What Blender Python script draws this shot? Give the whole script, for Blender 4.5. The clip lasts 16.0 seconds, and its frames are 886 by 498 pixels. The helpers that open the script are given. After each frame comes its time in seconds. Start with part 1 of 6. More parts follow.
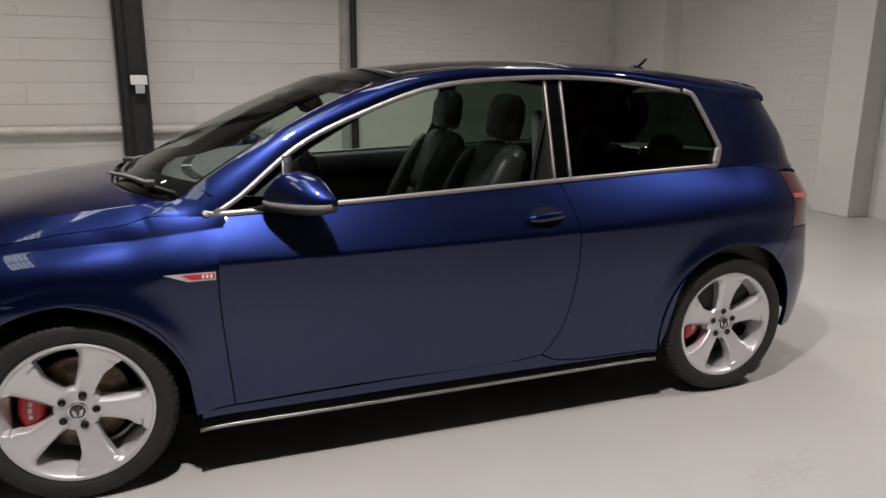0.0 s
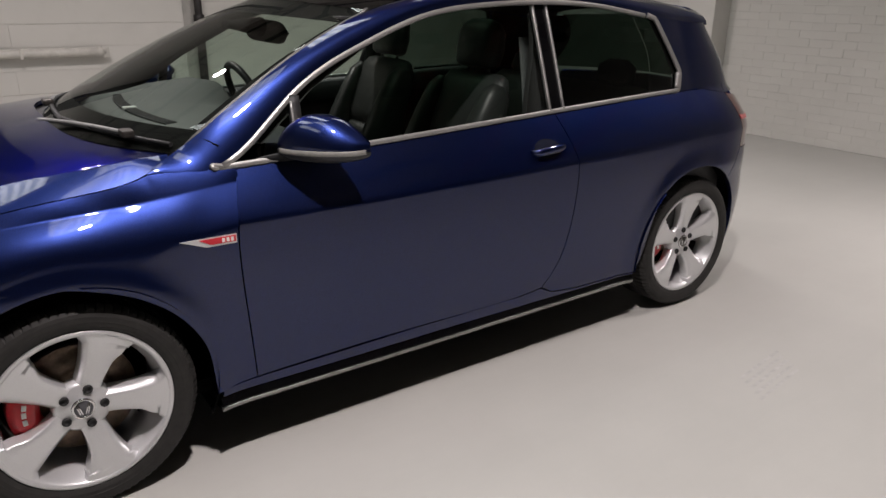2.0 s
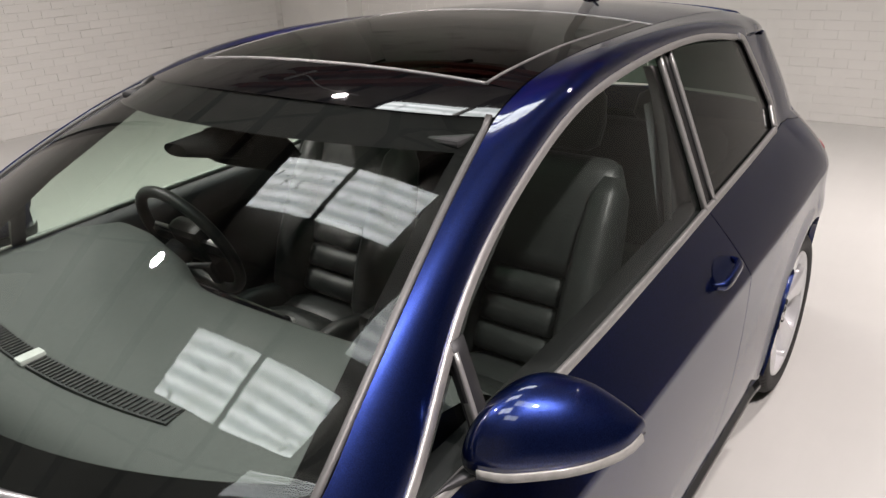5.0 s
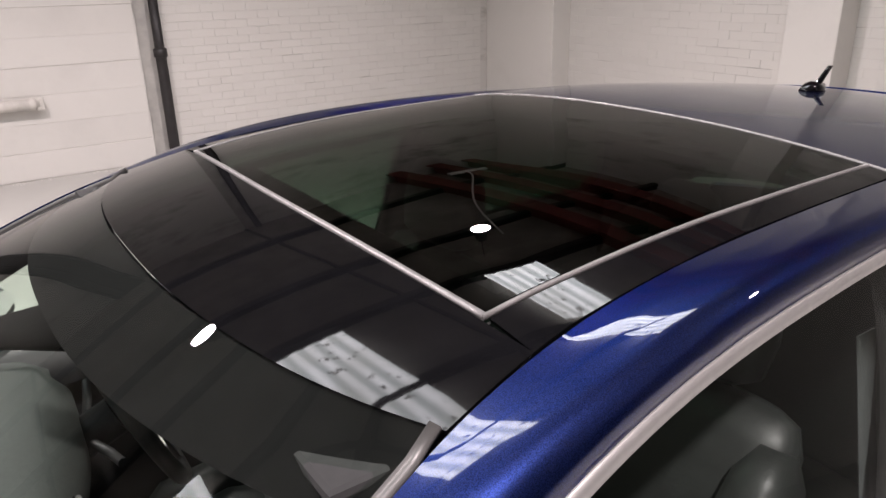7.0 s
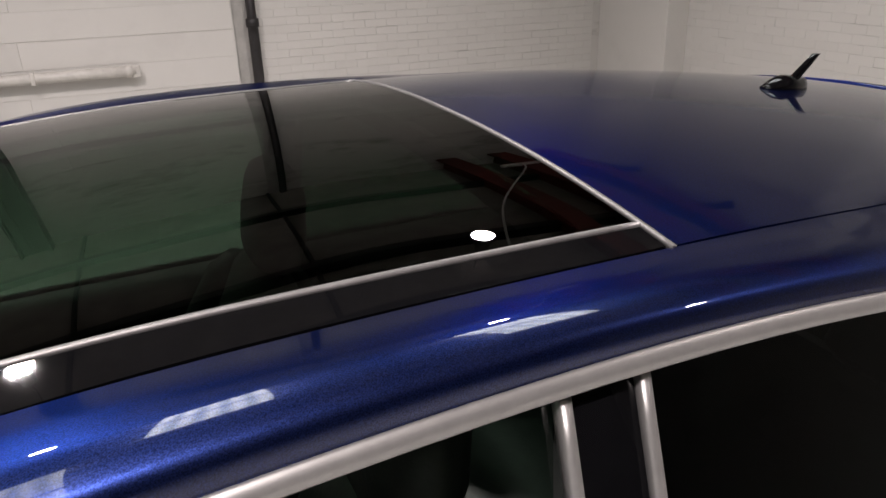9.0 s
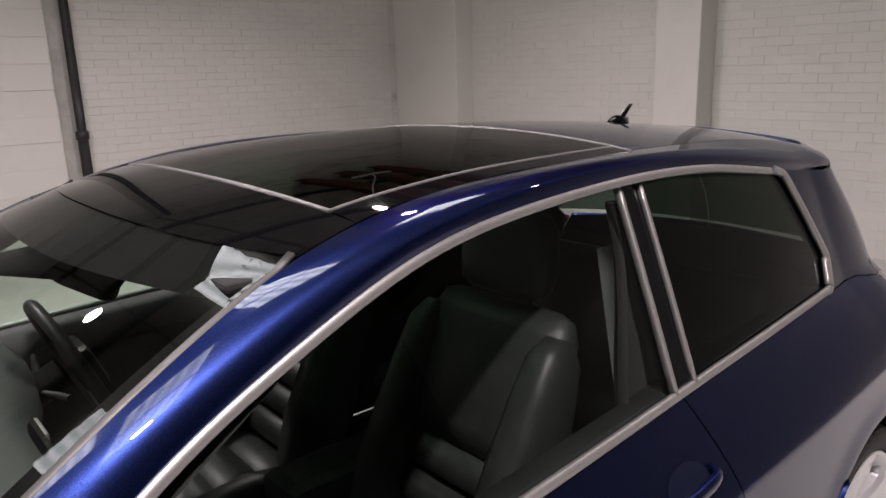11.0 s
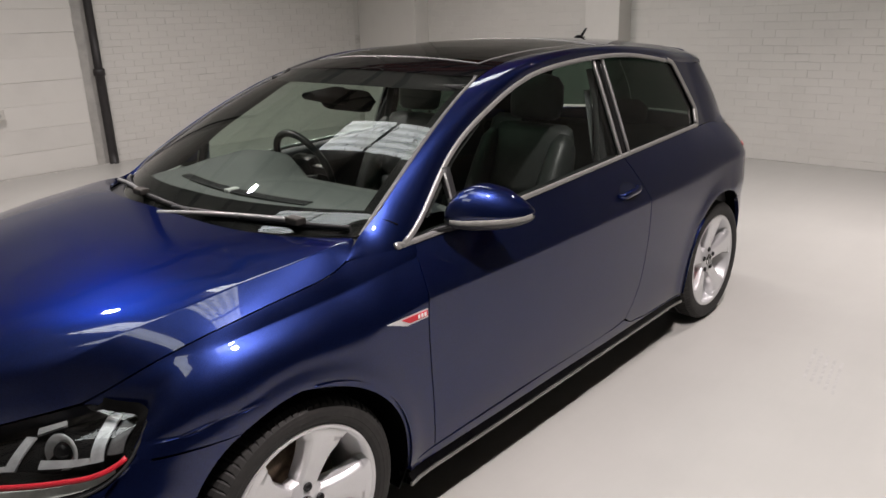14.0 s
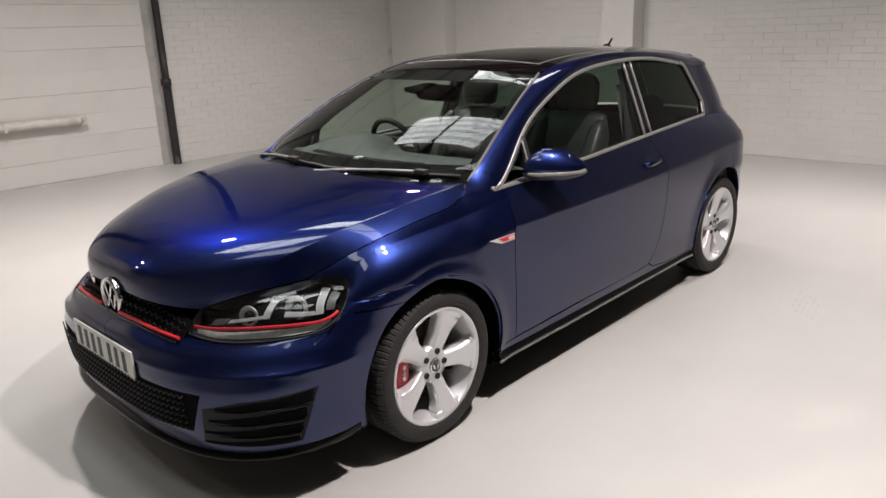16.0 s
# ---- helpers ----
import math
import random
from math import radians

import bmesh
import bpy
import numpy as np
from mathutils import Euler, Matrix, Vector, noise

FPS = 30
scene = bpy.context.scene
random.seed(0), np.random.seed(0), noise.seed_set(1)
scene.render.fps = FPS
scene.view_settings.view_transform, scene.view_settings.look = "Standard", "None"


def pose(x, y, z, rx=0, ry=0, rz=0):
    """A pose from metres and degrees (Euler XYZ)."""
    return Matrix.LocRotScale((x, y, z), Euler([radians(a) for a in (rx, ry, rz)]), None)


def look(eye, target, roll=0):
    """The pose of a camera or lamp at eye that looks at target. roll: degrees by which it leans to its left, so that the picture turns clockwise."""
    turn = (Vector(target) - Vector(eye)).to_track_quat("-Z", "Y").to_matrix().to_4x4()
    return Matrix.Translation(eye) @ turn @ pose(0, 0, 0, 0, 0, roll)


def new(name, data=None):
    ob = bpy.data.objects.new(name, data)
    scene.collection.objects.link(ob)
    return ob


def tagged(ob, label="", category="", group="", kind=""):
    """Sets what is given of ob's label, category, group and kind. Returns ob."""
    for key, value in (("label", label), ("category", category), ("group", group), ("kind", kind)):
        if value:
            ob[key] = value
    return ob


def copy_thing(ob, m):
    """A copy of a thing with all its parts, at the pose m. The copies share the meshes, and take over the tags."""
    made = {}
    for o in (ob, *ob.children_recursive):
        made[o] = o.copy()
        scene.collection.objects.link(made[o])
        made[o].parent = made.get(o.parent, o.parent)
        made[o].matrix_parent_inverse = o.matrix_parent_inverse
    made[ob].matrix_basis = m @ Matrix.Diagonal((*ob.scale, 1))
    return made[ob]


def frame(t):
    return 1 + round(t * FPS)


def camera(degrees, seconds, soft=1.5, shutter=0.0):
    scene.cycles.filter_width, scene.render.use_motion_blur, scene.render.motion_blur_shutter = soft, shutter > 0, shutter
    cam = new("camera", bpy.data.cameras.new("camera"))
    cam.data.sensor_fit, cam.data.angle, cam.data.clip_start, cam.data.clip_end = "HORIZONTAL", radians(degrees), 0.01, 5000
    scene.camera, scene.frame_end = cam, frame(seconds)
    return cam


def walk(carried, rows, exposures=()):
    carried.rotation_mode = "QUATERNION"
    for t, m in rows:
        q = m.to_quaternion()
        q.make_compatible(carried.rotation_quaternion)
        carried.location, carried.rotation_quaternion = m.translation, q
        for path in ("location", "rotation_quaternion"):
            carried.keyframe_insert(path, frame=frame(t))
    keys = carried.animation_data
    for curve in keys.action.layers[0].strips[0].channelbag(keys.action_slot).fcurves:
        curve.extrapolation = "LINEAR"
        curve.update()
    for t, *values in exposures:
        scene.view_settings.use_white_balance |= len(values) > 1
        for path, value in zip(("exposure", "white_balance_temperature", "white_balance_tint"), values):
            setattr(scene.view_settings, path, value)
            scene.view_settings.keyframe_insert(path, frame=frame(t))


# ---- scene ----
cam = camera(63.1, 16.0)
PATH = [
    (0, (0.372, -3.311, 1.4), (1.043, -1.486, 0.93), 0.4),
    (0.5, (0.243, -3.235, 1.387), (0.932, -1.421, 0.903), 0.1),
    (1, (0.049, -3.211, 1.414), (0.845, -1.447, 0.908), 0.3),
    (1.5, (-0.126, -3.114, 1.438), (0.818, -1.442, 0.876), 0.5),
    (2, (-0.189, -2.854, 1.429), (0.896, -1.315, 0.755), 0.8),
    (2.5, (-0.306, -2.585, 1.461), (0.834, -1.13, 0.697), -1.3),
    (3, (-0.397, -2.3, 1.5), (0.915, -1.034, 0.678), -3.1),
    (3.5, (-0.397, -2.011, 1.544), (0.958, -0.8, 0.711), -2.6),
    (4, (-0.339, -1.74, 1.559), (1.04, -0.552, 0.729), -2.3),
    (4.5, (-0.251, -1.49, 1.628), (1.18, -0.354, 0.815), -3.1),
    (5, (-0.034, -1.32, 1.685), (1.408, -0.185, 0.89), -3.0),
    (7.3, (0.917, -0.986, 1.727), (1.889, 0.609, 1.011), -1.1),
    (7.5, (0.99, -0.98, 1.718), (1.911, 0.642, 0.994), -1.1),
    (8, (1.169, -0.932, 1.712), (2.028, 0.717, 0.974), -0.9),
    (8.5, (1.392, -0.945, 1.712), (2.167, 0.739, 0.959), -2.2),
    (9, (1.547, -1.0, 1.686), (2.249, 0.709, 0.919), -1.7),
    (9.2, (1.515, -1.032, 1.688), (2.221, 0.673, 0.917), -2.3),
    (11.5, (0.335, -1.634, 1.598), (1.676, -0.217, 1.156), -1.7),
    (12, (0.106, -1.813, 1.586), (1.451, -0.421, 1.083), -1.2),
    (12.5, (-0.159, -1.916, 1.572), (1.176, -0.547, 0.984), -1.7),
    (13, (-0.47, -1.996, 1.575), (0.908, -0.684, 0.959), -1.5),
    (13.5, (-0.69, -2.167, 1.554), (0.695, -0.864, 0.933), -1.5),
    (14, (-0.936, -2.276, 1.576), (0.452, -0.974, 0.962), -1.8),
    (14.5, (-1.231, -2.358, 1.586), (0.17, -1.064, 0.984), -1.8),
    (15, (-1.413, -2.543, 1.584), (-0.02, -1.237, 0.993), -1.8),
    (15.5, (-1.613, -2.658, 1.574), (-0.229, -1.339, 0.984), -2.0),
    (16, (-1.844, -2.686, 1.581), (-0.462, -1.362, 1.002), -2.2),
]
walk(cam, [(t, look(eye, target, roll)) for t, eye, target, roll in PATH],
     [(0, 0.12, 6500, 17), (1.0, 0.17, 6500, 17), (2.5, 0.0, 6500, 17), (3.0, 0.05, 6500, 17), (4.0, 0.42, 6500, 17), (5.0, 0.78, 6500, 17), (5.2, 0.84, 6500, 17), (7.3, 1.05, 6500, 24), (8.0, 1.12, 6500, 24), (8.5, 1.14, 6500, 22), (9.0, 0.64, 6500, 19), (9.2, 0.56, 6500, 19), (11.3, 0.46, 6500, 24), (12.0, 0.6, 6500, 22), (12.5, 0.55, 6500, 20), (13.0, 0.26, 6500, 17), (13.5, 0.26, 6500, 17), (14.5, 0.58, 6500, 17), (16.0, 0.55, 6500, 17)])

# ---- world and light ----
scene.view_settings.exposure = 0.0
world = bpy.data.worlds.new("night_sky")
world.use_nodes = True
world.node_tree.nodes["Background"].inputs[0].default_value = (0.5, 0.6, 0.8, 1)
world.node_tree.nodes["Background"].inputs[1].default_value = 0.05
scene.world = world

CEIL = 4.6
# ceiling lamps: x, y, watts, beam in degrees; last two added as wall fill
LAMPS = [(0.3, 2.75, 82, 145), (3.7, 3.0, 46, 130), (0.5, -2.2, 98, 145), (4.5, -1.6, 36, 98), (-2.4, 4.3, 20, 140), (-3.9, 5.3, 18, 140)]


# ---- small tools ----
def pchip(xs, ys):
    """A smooth curve through knots that does not overshoot."""
    xs, ys = np.array(xs, float), np.array(ys, float)
    h, d = np.diff(xs), np.diff(ys) / np.diff(xs)
    m = np.zeros(len(xs))
    m[0], m[-1] = d[0], d[-1]
    for i in range(1, len(xs) - 1):
        if d[i - 1] * d[i] > 0:
            w1, w2 = 2 * h[i] + h[i - 1], h[i] + 2 * h[i - 1]
            m[i] = (w1 + w2) / (w1 / d[i - 1] + w2 / d[i])

    def f(x):
        x = np.asarray(x, float)
        i = np.clip(np.searchsorted(xs, x) - 1, 0, len(xs) - 2)
        t = (x - xs[i]) / h[i]
        inside = ys[i] * (1 + 2 * t) * (1 - t) ** 2 + h[i] * m[i] * t * (1 - t) ** 2 + ys[i + 1] * t * t * (3 - 2 * t) + h[i] * m[i + 1] * t * t * (t - 1)
        return np.where(x < xs[0], ys[0] + (x - xs[0]) * m[0], np.where(x > xs[-1], ys[-1] + (x - xs[-1]) * m[-1], inside))
    return f


def spline(points, n, ends=(0.0, 1.0)):
    """n points on a natural cubic through the given points."""
    p = np.array(points, float)
    if len(p) == 2:
        t = np.linspace(ends[0], ends[1], n)[:, None]
        return p[0] * (1 - t) + p[1] * t
    s = np.concatenate([[0], np.cumsum(np.linalg.norm(np.diff(p, axis=0), axis=1) ** 0.75)])
    k, h = len(p), np.diff(s)
    a, b = np.zeros((k, k)), np.zeros((k, p.shape[1]))
    a[0, 0] = a[-1, -1] = 1
    for i in range(1, k - 1):
        a[i, i - 1], a[i, i], a[i, i + 1] = h[i - 1], 2 * (h[i - 1] + h[i]), h[i]
        b[i] = 6 * ((p[i + 1] - p[i]) / h[i] - (p[i] - p[i - 1]) / h[i - 1])
    m = np.linalg.solve(a, b)
    u = np.linspace(ends[0], ends[1], n) * s[-1]
    i = np.clip(np.searchsorted(s, u) - 1, 0, k - 2)
    t0, t1, hh = (s[i + 1] - u)[:, None], (u - s[i])[:, None], h[i][:, None]
    return m[i] * t0 ** 3 / (6 * hh) + m[i + 1] * t1 ** 3 / (6 * hh) + (p[i] / hh - m[i] * hh / 6) * t0 + (p[i + 1] / hh - m[i + 1] * hh / 6) * t1


def even(points, n):
    """n points spaced evenly along a polyline."""
    p = np.array(points, float)
    s = np.concatenate([[0], np.cumsum(np.linalg.norm(np.diff(p, axis=0), axis=1))])
    u = np.linspace(0, s[-1], n)
    return np.stack([np.interp(u, s, p[:, i]) for i in range(p.shape[1])], axis=1)


def coons(bottom, top, left, right, nu, nv):
    """A patch between four edges; bottom and top run along u, left and right along v."""
    b, t, l, r = even(bottom, nu), even(top, nu), even(left, nv), even(right, nv)
    u, v = np.linspace(0, 1, nu)[:, None, None], np.linspace(0, 1, nv)[None, :, None]
    lin = (1 - v) * b[:, None] + v * t[:, None] + (1 - u) * l[None] + u * r[None]
    return lin - ((1 - u) * (1 - v) * b[0] + u * (1 - v) * b[-1] + (1 - u) * v * t[0] + u * v * t[-1])


def loft(guides, nu, nv):
    """A patch through guide curves."""
    g = np.stack([spline(k, nu) for k in guides])
    return np.stack([spline(g[:, i], nv) for i in range(nu)])


def add_grid(bm, p, flip=False, closed_u=False, closed_v=False):
    nu, nv = p.shape[:2]
    vs = [[bm.verts.new(p[i, j]) for j in range(nv)] for i in range(nu)]
    for i in range(nu if closed_u else nu - 1):
        for j in range(nv if closed_v else nv - 1):
            q = [vs[i][j], vs[(i + 1) % nu][j], vs[(i + 1) % nu][(j + 1) % nv], vs[i][(j + 1) % nv]]
            if flip:
                q.reverse()
            try:
                f = bm.faces.new(q)
                f.smooth = True
            except ValueError:
                pass
    return vs


HEART = np.array([1.3, 0.0, 0.75])


def normals(p):
    du, dv = np.gradient(p, axis=0), np.gradient(p, axis=1)
    n = np.cross(du, dv)
    return n / np.maximum(np.linalg.norm(n, axis=2, keepdims=True), 1e-9)


def sheet(p, hem=0.014, heart=None):
    """A bmesh of an outer skin with its edges folded inwards."""
    bm = bmesh.new()
    n = normals(p)
    c = HEART if heart is None else np.array(heart)
    if np.sum(n * (p - c)) < 0:
        p = p[::-1]
        n = normals(p)
        if np.sum(n * (p - c)) < 0:
            n = -n
    add_grid(bm, p)
    if hem > 0:
        rim = [(i, 0) for i in range(p.shape[0])] + [(p.shape[0] - 1, j) for j in range(1, p.shape[1])]
        rim += [(i, p.shape[1] - 1) for i in range(p.shape[0] - 2, -1, -1)] + [(0, j) for j in range(p.shape[1] - 2, 0, -1)]
        a = np.array([p[i] for i in rim])
        b = np.array([p[i] - hem * n[i] for i in rim])
        add_grid(bm, np.stack([a, b], axis=1), closed_u=True)
    return bm


def inner(p, d):
    """The patch moved inwards by d."""
    n = normals(p)
    if np.sum(n * (p - HEART)) < 0:
        n = -n
    return p - d * n


def mirrored(p):
    return p * np.array([1, -1, 1])


def link(name, bm, material, parent=None, label="", smooth=None):
    me = bpy.data.meshes.new(name)
    if smooth is not None:
        for f in bm.faces:
            f.smooth = smooth
    bm.to_mesh(me)
    bm.free()
    me.materials.append(material)
    ob = new(name, me)
    ob.parent = parent
    if label:
        ob["label"] = label
    return ob


def part(name, bm, material, parent, label="", smooth=None):
    return link(name, bm, material, parent, label, smooth)


def thing(name, label, category, at=(0, 0, 0), group="", kind=""):
    ob = new(name)
    ob.location = at
    ob.empty_display_size = 0.1
    return tagged(ob, label, category, group, kind)


def box(bm, lo, hi, bevel=0.0):
    lo, hi = Vector(lo), Vector(hi)
    r = bmesh.ops.create_cube(bm, size=1, matrix=Matrix.Translation((lo + hi) / 2) @ Matrix.Diagonal((*(hi - lo), 1)))
    if bevel > 0:
        es = list({e for v in r["verts"] for e in v.link_edges})
        bmesh.ops.bevel(bm, geom=es, offset=bevel, segments=2, affect="EDGES", profile=0.6)
    return r


def lathe(bm, profile, n, centre=(0, 0, 0), axis="y", flip=False):
    """Turns (radius, height) pairs round an axis."""
    a = np.linspace(0, 2 * math.pi, n, endpoint=False)
    rows = []
    for r, h in profile:
        c, s, k = r * np.cos(a), r * np.sin(a), np.full(n, h)
        rows.append(np.stack({"y": [c, k, s], "z": [c, s, k], "x": [k, c, s]}[axis], axis=1) + np.array(centre))
    add_grid(bm, np.stack(rows, axis=1), flip, closed_u=True)


def sweep(bm, path, profile, up, closed=False):
    """Sweeps a closed outline (side, up) along a path; up gives each point's second axis."""
    p = np.array(path, float)
    t = np.gradient(p, axis=0)
    if closed:
        t = np.roll(p, -1, axis=0) - np.roll(p, 1, axis=0)
    t /= np.linalg.norm(t, axis=1, keepdims=True)
    w = np.broadcast_to(np.array(up, float), p.shape)
    s = np.cross(t, w)
    s /= np.linalg.norm(s, axis=1, keepdims=True)
    w = np.cross(s, t)
    rows = np.stack([p + a * s + b * w for a, b in profile], axis=1)
    vs = add_grid(bm, rows, closed_u=closed, closed_v=True)
    if not closed:
        bm.faces.new(vs[0][::-1])
        bm.faces.new(vs[-1])


def tube(bm, path, r, n=8, up=(0, 0, 1), closed=False):
    sweep(bm, path, [(r * math.cos(2 * math.pi * i / n), r * math.sin(2 * math.pi * i / n)) for i in range(n)], up, closed)


def blob(bm, sections):
    """Closed body through outlines of equal length, capped at both ends."""
    vs = add_grid(bm, np.array(sections), closed_v=True)
    bm.faces.new(vs[0][::-1])
    bm.faces.new(vs[-1])
    bmesh.ops.recalc_face_normals(bm, faces=bm.faces[:])


# ---- materials ----
def nodes_of(name):
    m = bpy.data.materials.new(name)
    m.use_nodes = True
    nt = m.node_tree
    return m, nt, nt.nodes["Principled BSDF"]


def noise_at(nt, scale, detail=4.0, rough=0.6, space="Object", stretch=None):
    tc = nt.nodes.new("ShaderNodeTexCoord")
    mp = nt.nodes.new("ShaderNodeMapping")
    tx = nt.nodes.new("ShaderNodeTexNoise")
    tx.inputs["Scale"].default_value, tx.inputs["Detail"].default_value, tx.inputs["Roughness"].default_value = scale, detail, rough
    if stretch:
        mp.inputs["Scale"].default_value = stretch
    nt.links.new(tc.outputs[space], mp.inputs["Vector"])
    nt.links.new(mp.outputs["Vector"], tx.inputs["Vector"])
    return tx.outputs["Fac"]


def ramp(nt, fac, a, b, lo=0.3, hi=0.7):
    r = nt.nodes.new("ShaderNodeValToRGB")
    r.color_ramp.elements[0].position, r.color_ramp.elements[1].position = lo, hi
    r.color_ramp.elements[0].color, r.color_ramp.elements[1].color = (*a, 1), (*b, 1)
    nt.links.new(fac, r.inputs["Fac"])
    return r.outputs["Color"]


def blend(nt, fac, a, b, mode="MIX"):
    x = nt.nodes.new("ShaderNodeMix")
    x.data_type, x.blend_type = "RGBA", mode
    for k, v in ((0, fac), (6, a), (7, b)):
        if hasattr(v, "is_linked"):
            nt.links.new(v, x.inputs[k])
        else:
            x.inputs[k].default_value = v if k == 0 else (*v, 1)
    return x.outputs[2]


def bump(nt, bsdf, fac, strength, distance=0.01):
    b = nt.nodes.new("ShaderNodeBump")
    b.inputs["Strength"].default_value, b.inputs["Distance"].default_value = strength, distance
    nt.links.new(fac, b.inputs["Height"])
    nt.links.new(b.outputs["Normal"], bsdf.inputs["Normal"])


def plain(name, colour, rough=0.5, metal=0.0, vary=0.12, scale=40.0, relief=0.0, coat=0.0, spec=0.5):
    m, nt, b = nodes_of(name)
    c = np.array(colour)
    f = noise_at(nt, scale)
    nt.links.new(ramp(nt, f, tuple(c * (1 - vary)), tuple(np.minimum(c * (1 + vary), 1))), b.inputs["Base Color"])
    b.inputs["Roughness"].default_value, b.inputs["Metallic"].default_value = rough, metal
    b.inputs["Coat Weight"].default_value, b.inputs["Coat Roughness"].default_value = coat, 0.03
    b.inputs["Specular IOR Level"].default_value = spec
    if relief:
        bump(nt, b, noise_at(nt, scale * 4, 3), relief, 0.002)
    return m


def car_paint():
    m, nt, b = nodes_of("blue_metallic_paint")
    flake = noise_at(nt, 900, 1, 0.5)
    base = ramp(nt, flake, (0.0042, 0.0084, 0.041), (0.0165, 0.0305, 0.134), 0.3, 0.75)
    dust = noise_at(nt, 6, 5)
    nt.links.new(blend(nt, ramp(nt, dust, (0, 0, 0), (0.03, 0.03, 0.03), 0.45, 0.75), base, (0.06, 0.065, 0.08)), b.inputs["Base Color"])
    b.inputs["Metallic"].default_value = 0.94
    b.inputs["Specular IOR Level"].default_value = 0.1
    b.inputs["Roughness"].default_value = 0.36
    b.inputs["Specular Tint"].default_value = (0.25, 0.27, 0.33, 1)
    b.inputs["Coat Weight"].default_value, b.inputs["Coat Roughness"].default_value = 1.0, 0.012
    b.inputs["Coat IOR"].default_value = 1.52
    return m


def glass(name, tint, gloss=0.036):
    """A thin pane: tinted see-through with a mirror that grows towards grazing view."""
    m, nt, b = nodes_of(name)
    nt.nodes.remove(b)
    tr, gl, mix, lw = (nt.nodes.new(k) for k in ("ShaderNodeBsdfTransparent", "ShaderNodeBsdfGlossy", "ShaderNodeMixShader", "ShaderNodeLayerWeight"))
    tr.inputs["Color"].default_value = (*tint, 1)
    gl.inputs["Roughness"].default_value = 0.0
    lw.inputs["Blend"].default_value = 0.5
    pw, ml, ad = (nt.nodes.new("ShaderNodeMath") for _ in range(3))
    pw.operation, ml.operation, ad.operation = "POWER", "MULTIPLY", "ADD"
    pw.inputs[1].default_value, ml.inputs[1].default_value, ad.inputs[1].default_value = 5.0, 0.9, gloss
    nt.links.new(lw.outputs["Facing"], pw.inputs[0])
    nt.links.new(pw.outputs[0], ml.inputs[0])
    nt.links.new(ml.outputs[0], ad.inputs[0])
    nt.links.new(ad.outputs[0], mix.inputs[0])
    nt.links.new(tr.outputs[0], mix.inputs[1])
    nt.links.new(gl.outputs[0], mix.inputs[2])
    nt.links.new(mix.outputs[0], nt.nodes["Material Output"].inputs["Surface"])
    return m


def emitter(name, colour, strength):
    m, nt, b = nodes_of(name)
    b.inputs["Base Color"].default_value = (*colour, 1)
    b.inputs["Emission Color"].default_value = (*colour, 1)
    b.inputs["Emission Strength"].default_value = strength
    return m


def floor_paint():
    m, nt, b = nodes_of("grey_floor_paint")
    big, fine = noise_at(nt, 0.6, 6, 0.65), noise_at(nt, 14, 6, 0.7)
    scuff = noise_at(nt, 2.2, 8, 0.75, stretch=(0.25, 2.0, 1))
    c = ramp(nt, big, (0.398, 0.395, 0.372), (0.468, 0.464, 0.439), 0.25, 0.75)
    c = blend(nt, ramp(nt, fine, (0, 0, 0), (0.08, 0.08, 0.08), 0.2, 0.8), c, (0.42, 0.415, 0.40))
    c = blend(nt, ramp(nt, scuff, (0, 0, 0), (0.16, 0.16, 0.16), 0.42, 0.8), c, (0.33, 0.326, 0.31))
    nt.links.new(c, b.inputs["Base Color"])
    nt.links.new(ramp(nt, noise_at(nt, 0.5, 1, 0.4), (0.30, 0.30, 0.30), (0.37, 0.37, 0.37), 0.2, 0.8), b.inputs["Roughness"])
    b.inputs["Specular IOR Level"].default_value = 0.26
    bump(nt, b, noise_at(nt, 3, 2), 0.04, 0.01)
    return m


def wall_paint(name, a, b_, rough=0.6):
    m, nt, b = nodes_of(name)
    info = nt.nodes.new("ShaderNodeObjectInfo")
    isl = nt.nodes.new("ShaderNodeNewGeometry")
    add = nt.nodes.new("ShaderNodeMath")
    add.operation = "ADD"
    nt.links.new(info.outputs["Random"], add.inputs[0])
    nt.links.new(isl.outputs["Random Per Island"], add.inputs[1])
    hf = nt.nodes.new("ShaderNodeMath")
    hf.operation = "MULTIPLY"
    hf.inputs[1].default_value = 0.5
    nt.links.new(add.outputs[0], hf.inputs[0])
    c = ramp(nt, hf.outputs[0], a, b_, 0.1, 0.9)
    dirt = noise_at(nt, 1.3, 7, 0.7)
    c = blend(nt, ramp(nt, dirt, (0, 0, 0), (0.3, 0.3, 0.3), 0.5, 0.8), c, tuple(0.72 * k for k in a))
    nt.links.new(c, b.inputs["Base Color"])
    b.inputs["Roughness"].default_value = rough
    bump(nt, b, noise_at(nt, 22, 6, 0.65), 0.22, 0.006)
    return m


PAINT = car_paint()
GLOSS_BLACK = plain("gloss_black", (0.003, 0.003, 0.0035), 0.03, 0, 0.2, 20, spec=0.26)
CUP_SHADE = plain("dark_blue_cup_shade", (0.004, 0.006, 0.018), 0.5, 0, 0.2, 20, spec=0.2)
BLACK = plain("black_plastic", (0.012, 0.012, 0.013), 0.55, 0, 0.25, 60, 0.15)
# near-black for the underbody, added fillers and painted-on openings
PIT = plain("deep_black", (0.004, 0.004, 0.004), 0.9, 0, 0.3, 10, spec=0.08)
TRIM_DARK = plain("grey_screen_trim", (0.085, 0.083, 0.08), 0.45, 0.3, 0.1, 40)
SATIN = plain("satin_metal_trim", (0.36, 0.353, 0.342), 0.40, 0.7, 0.06, 60)
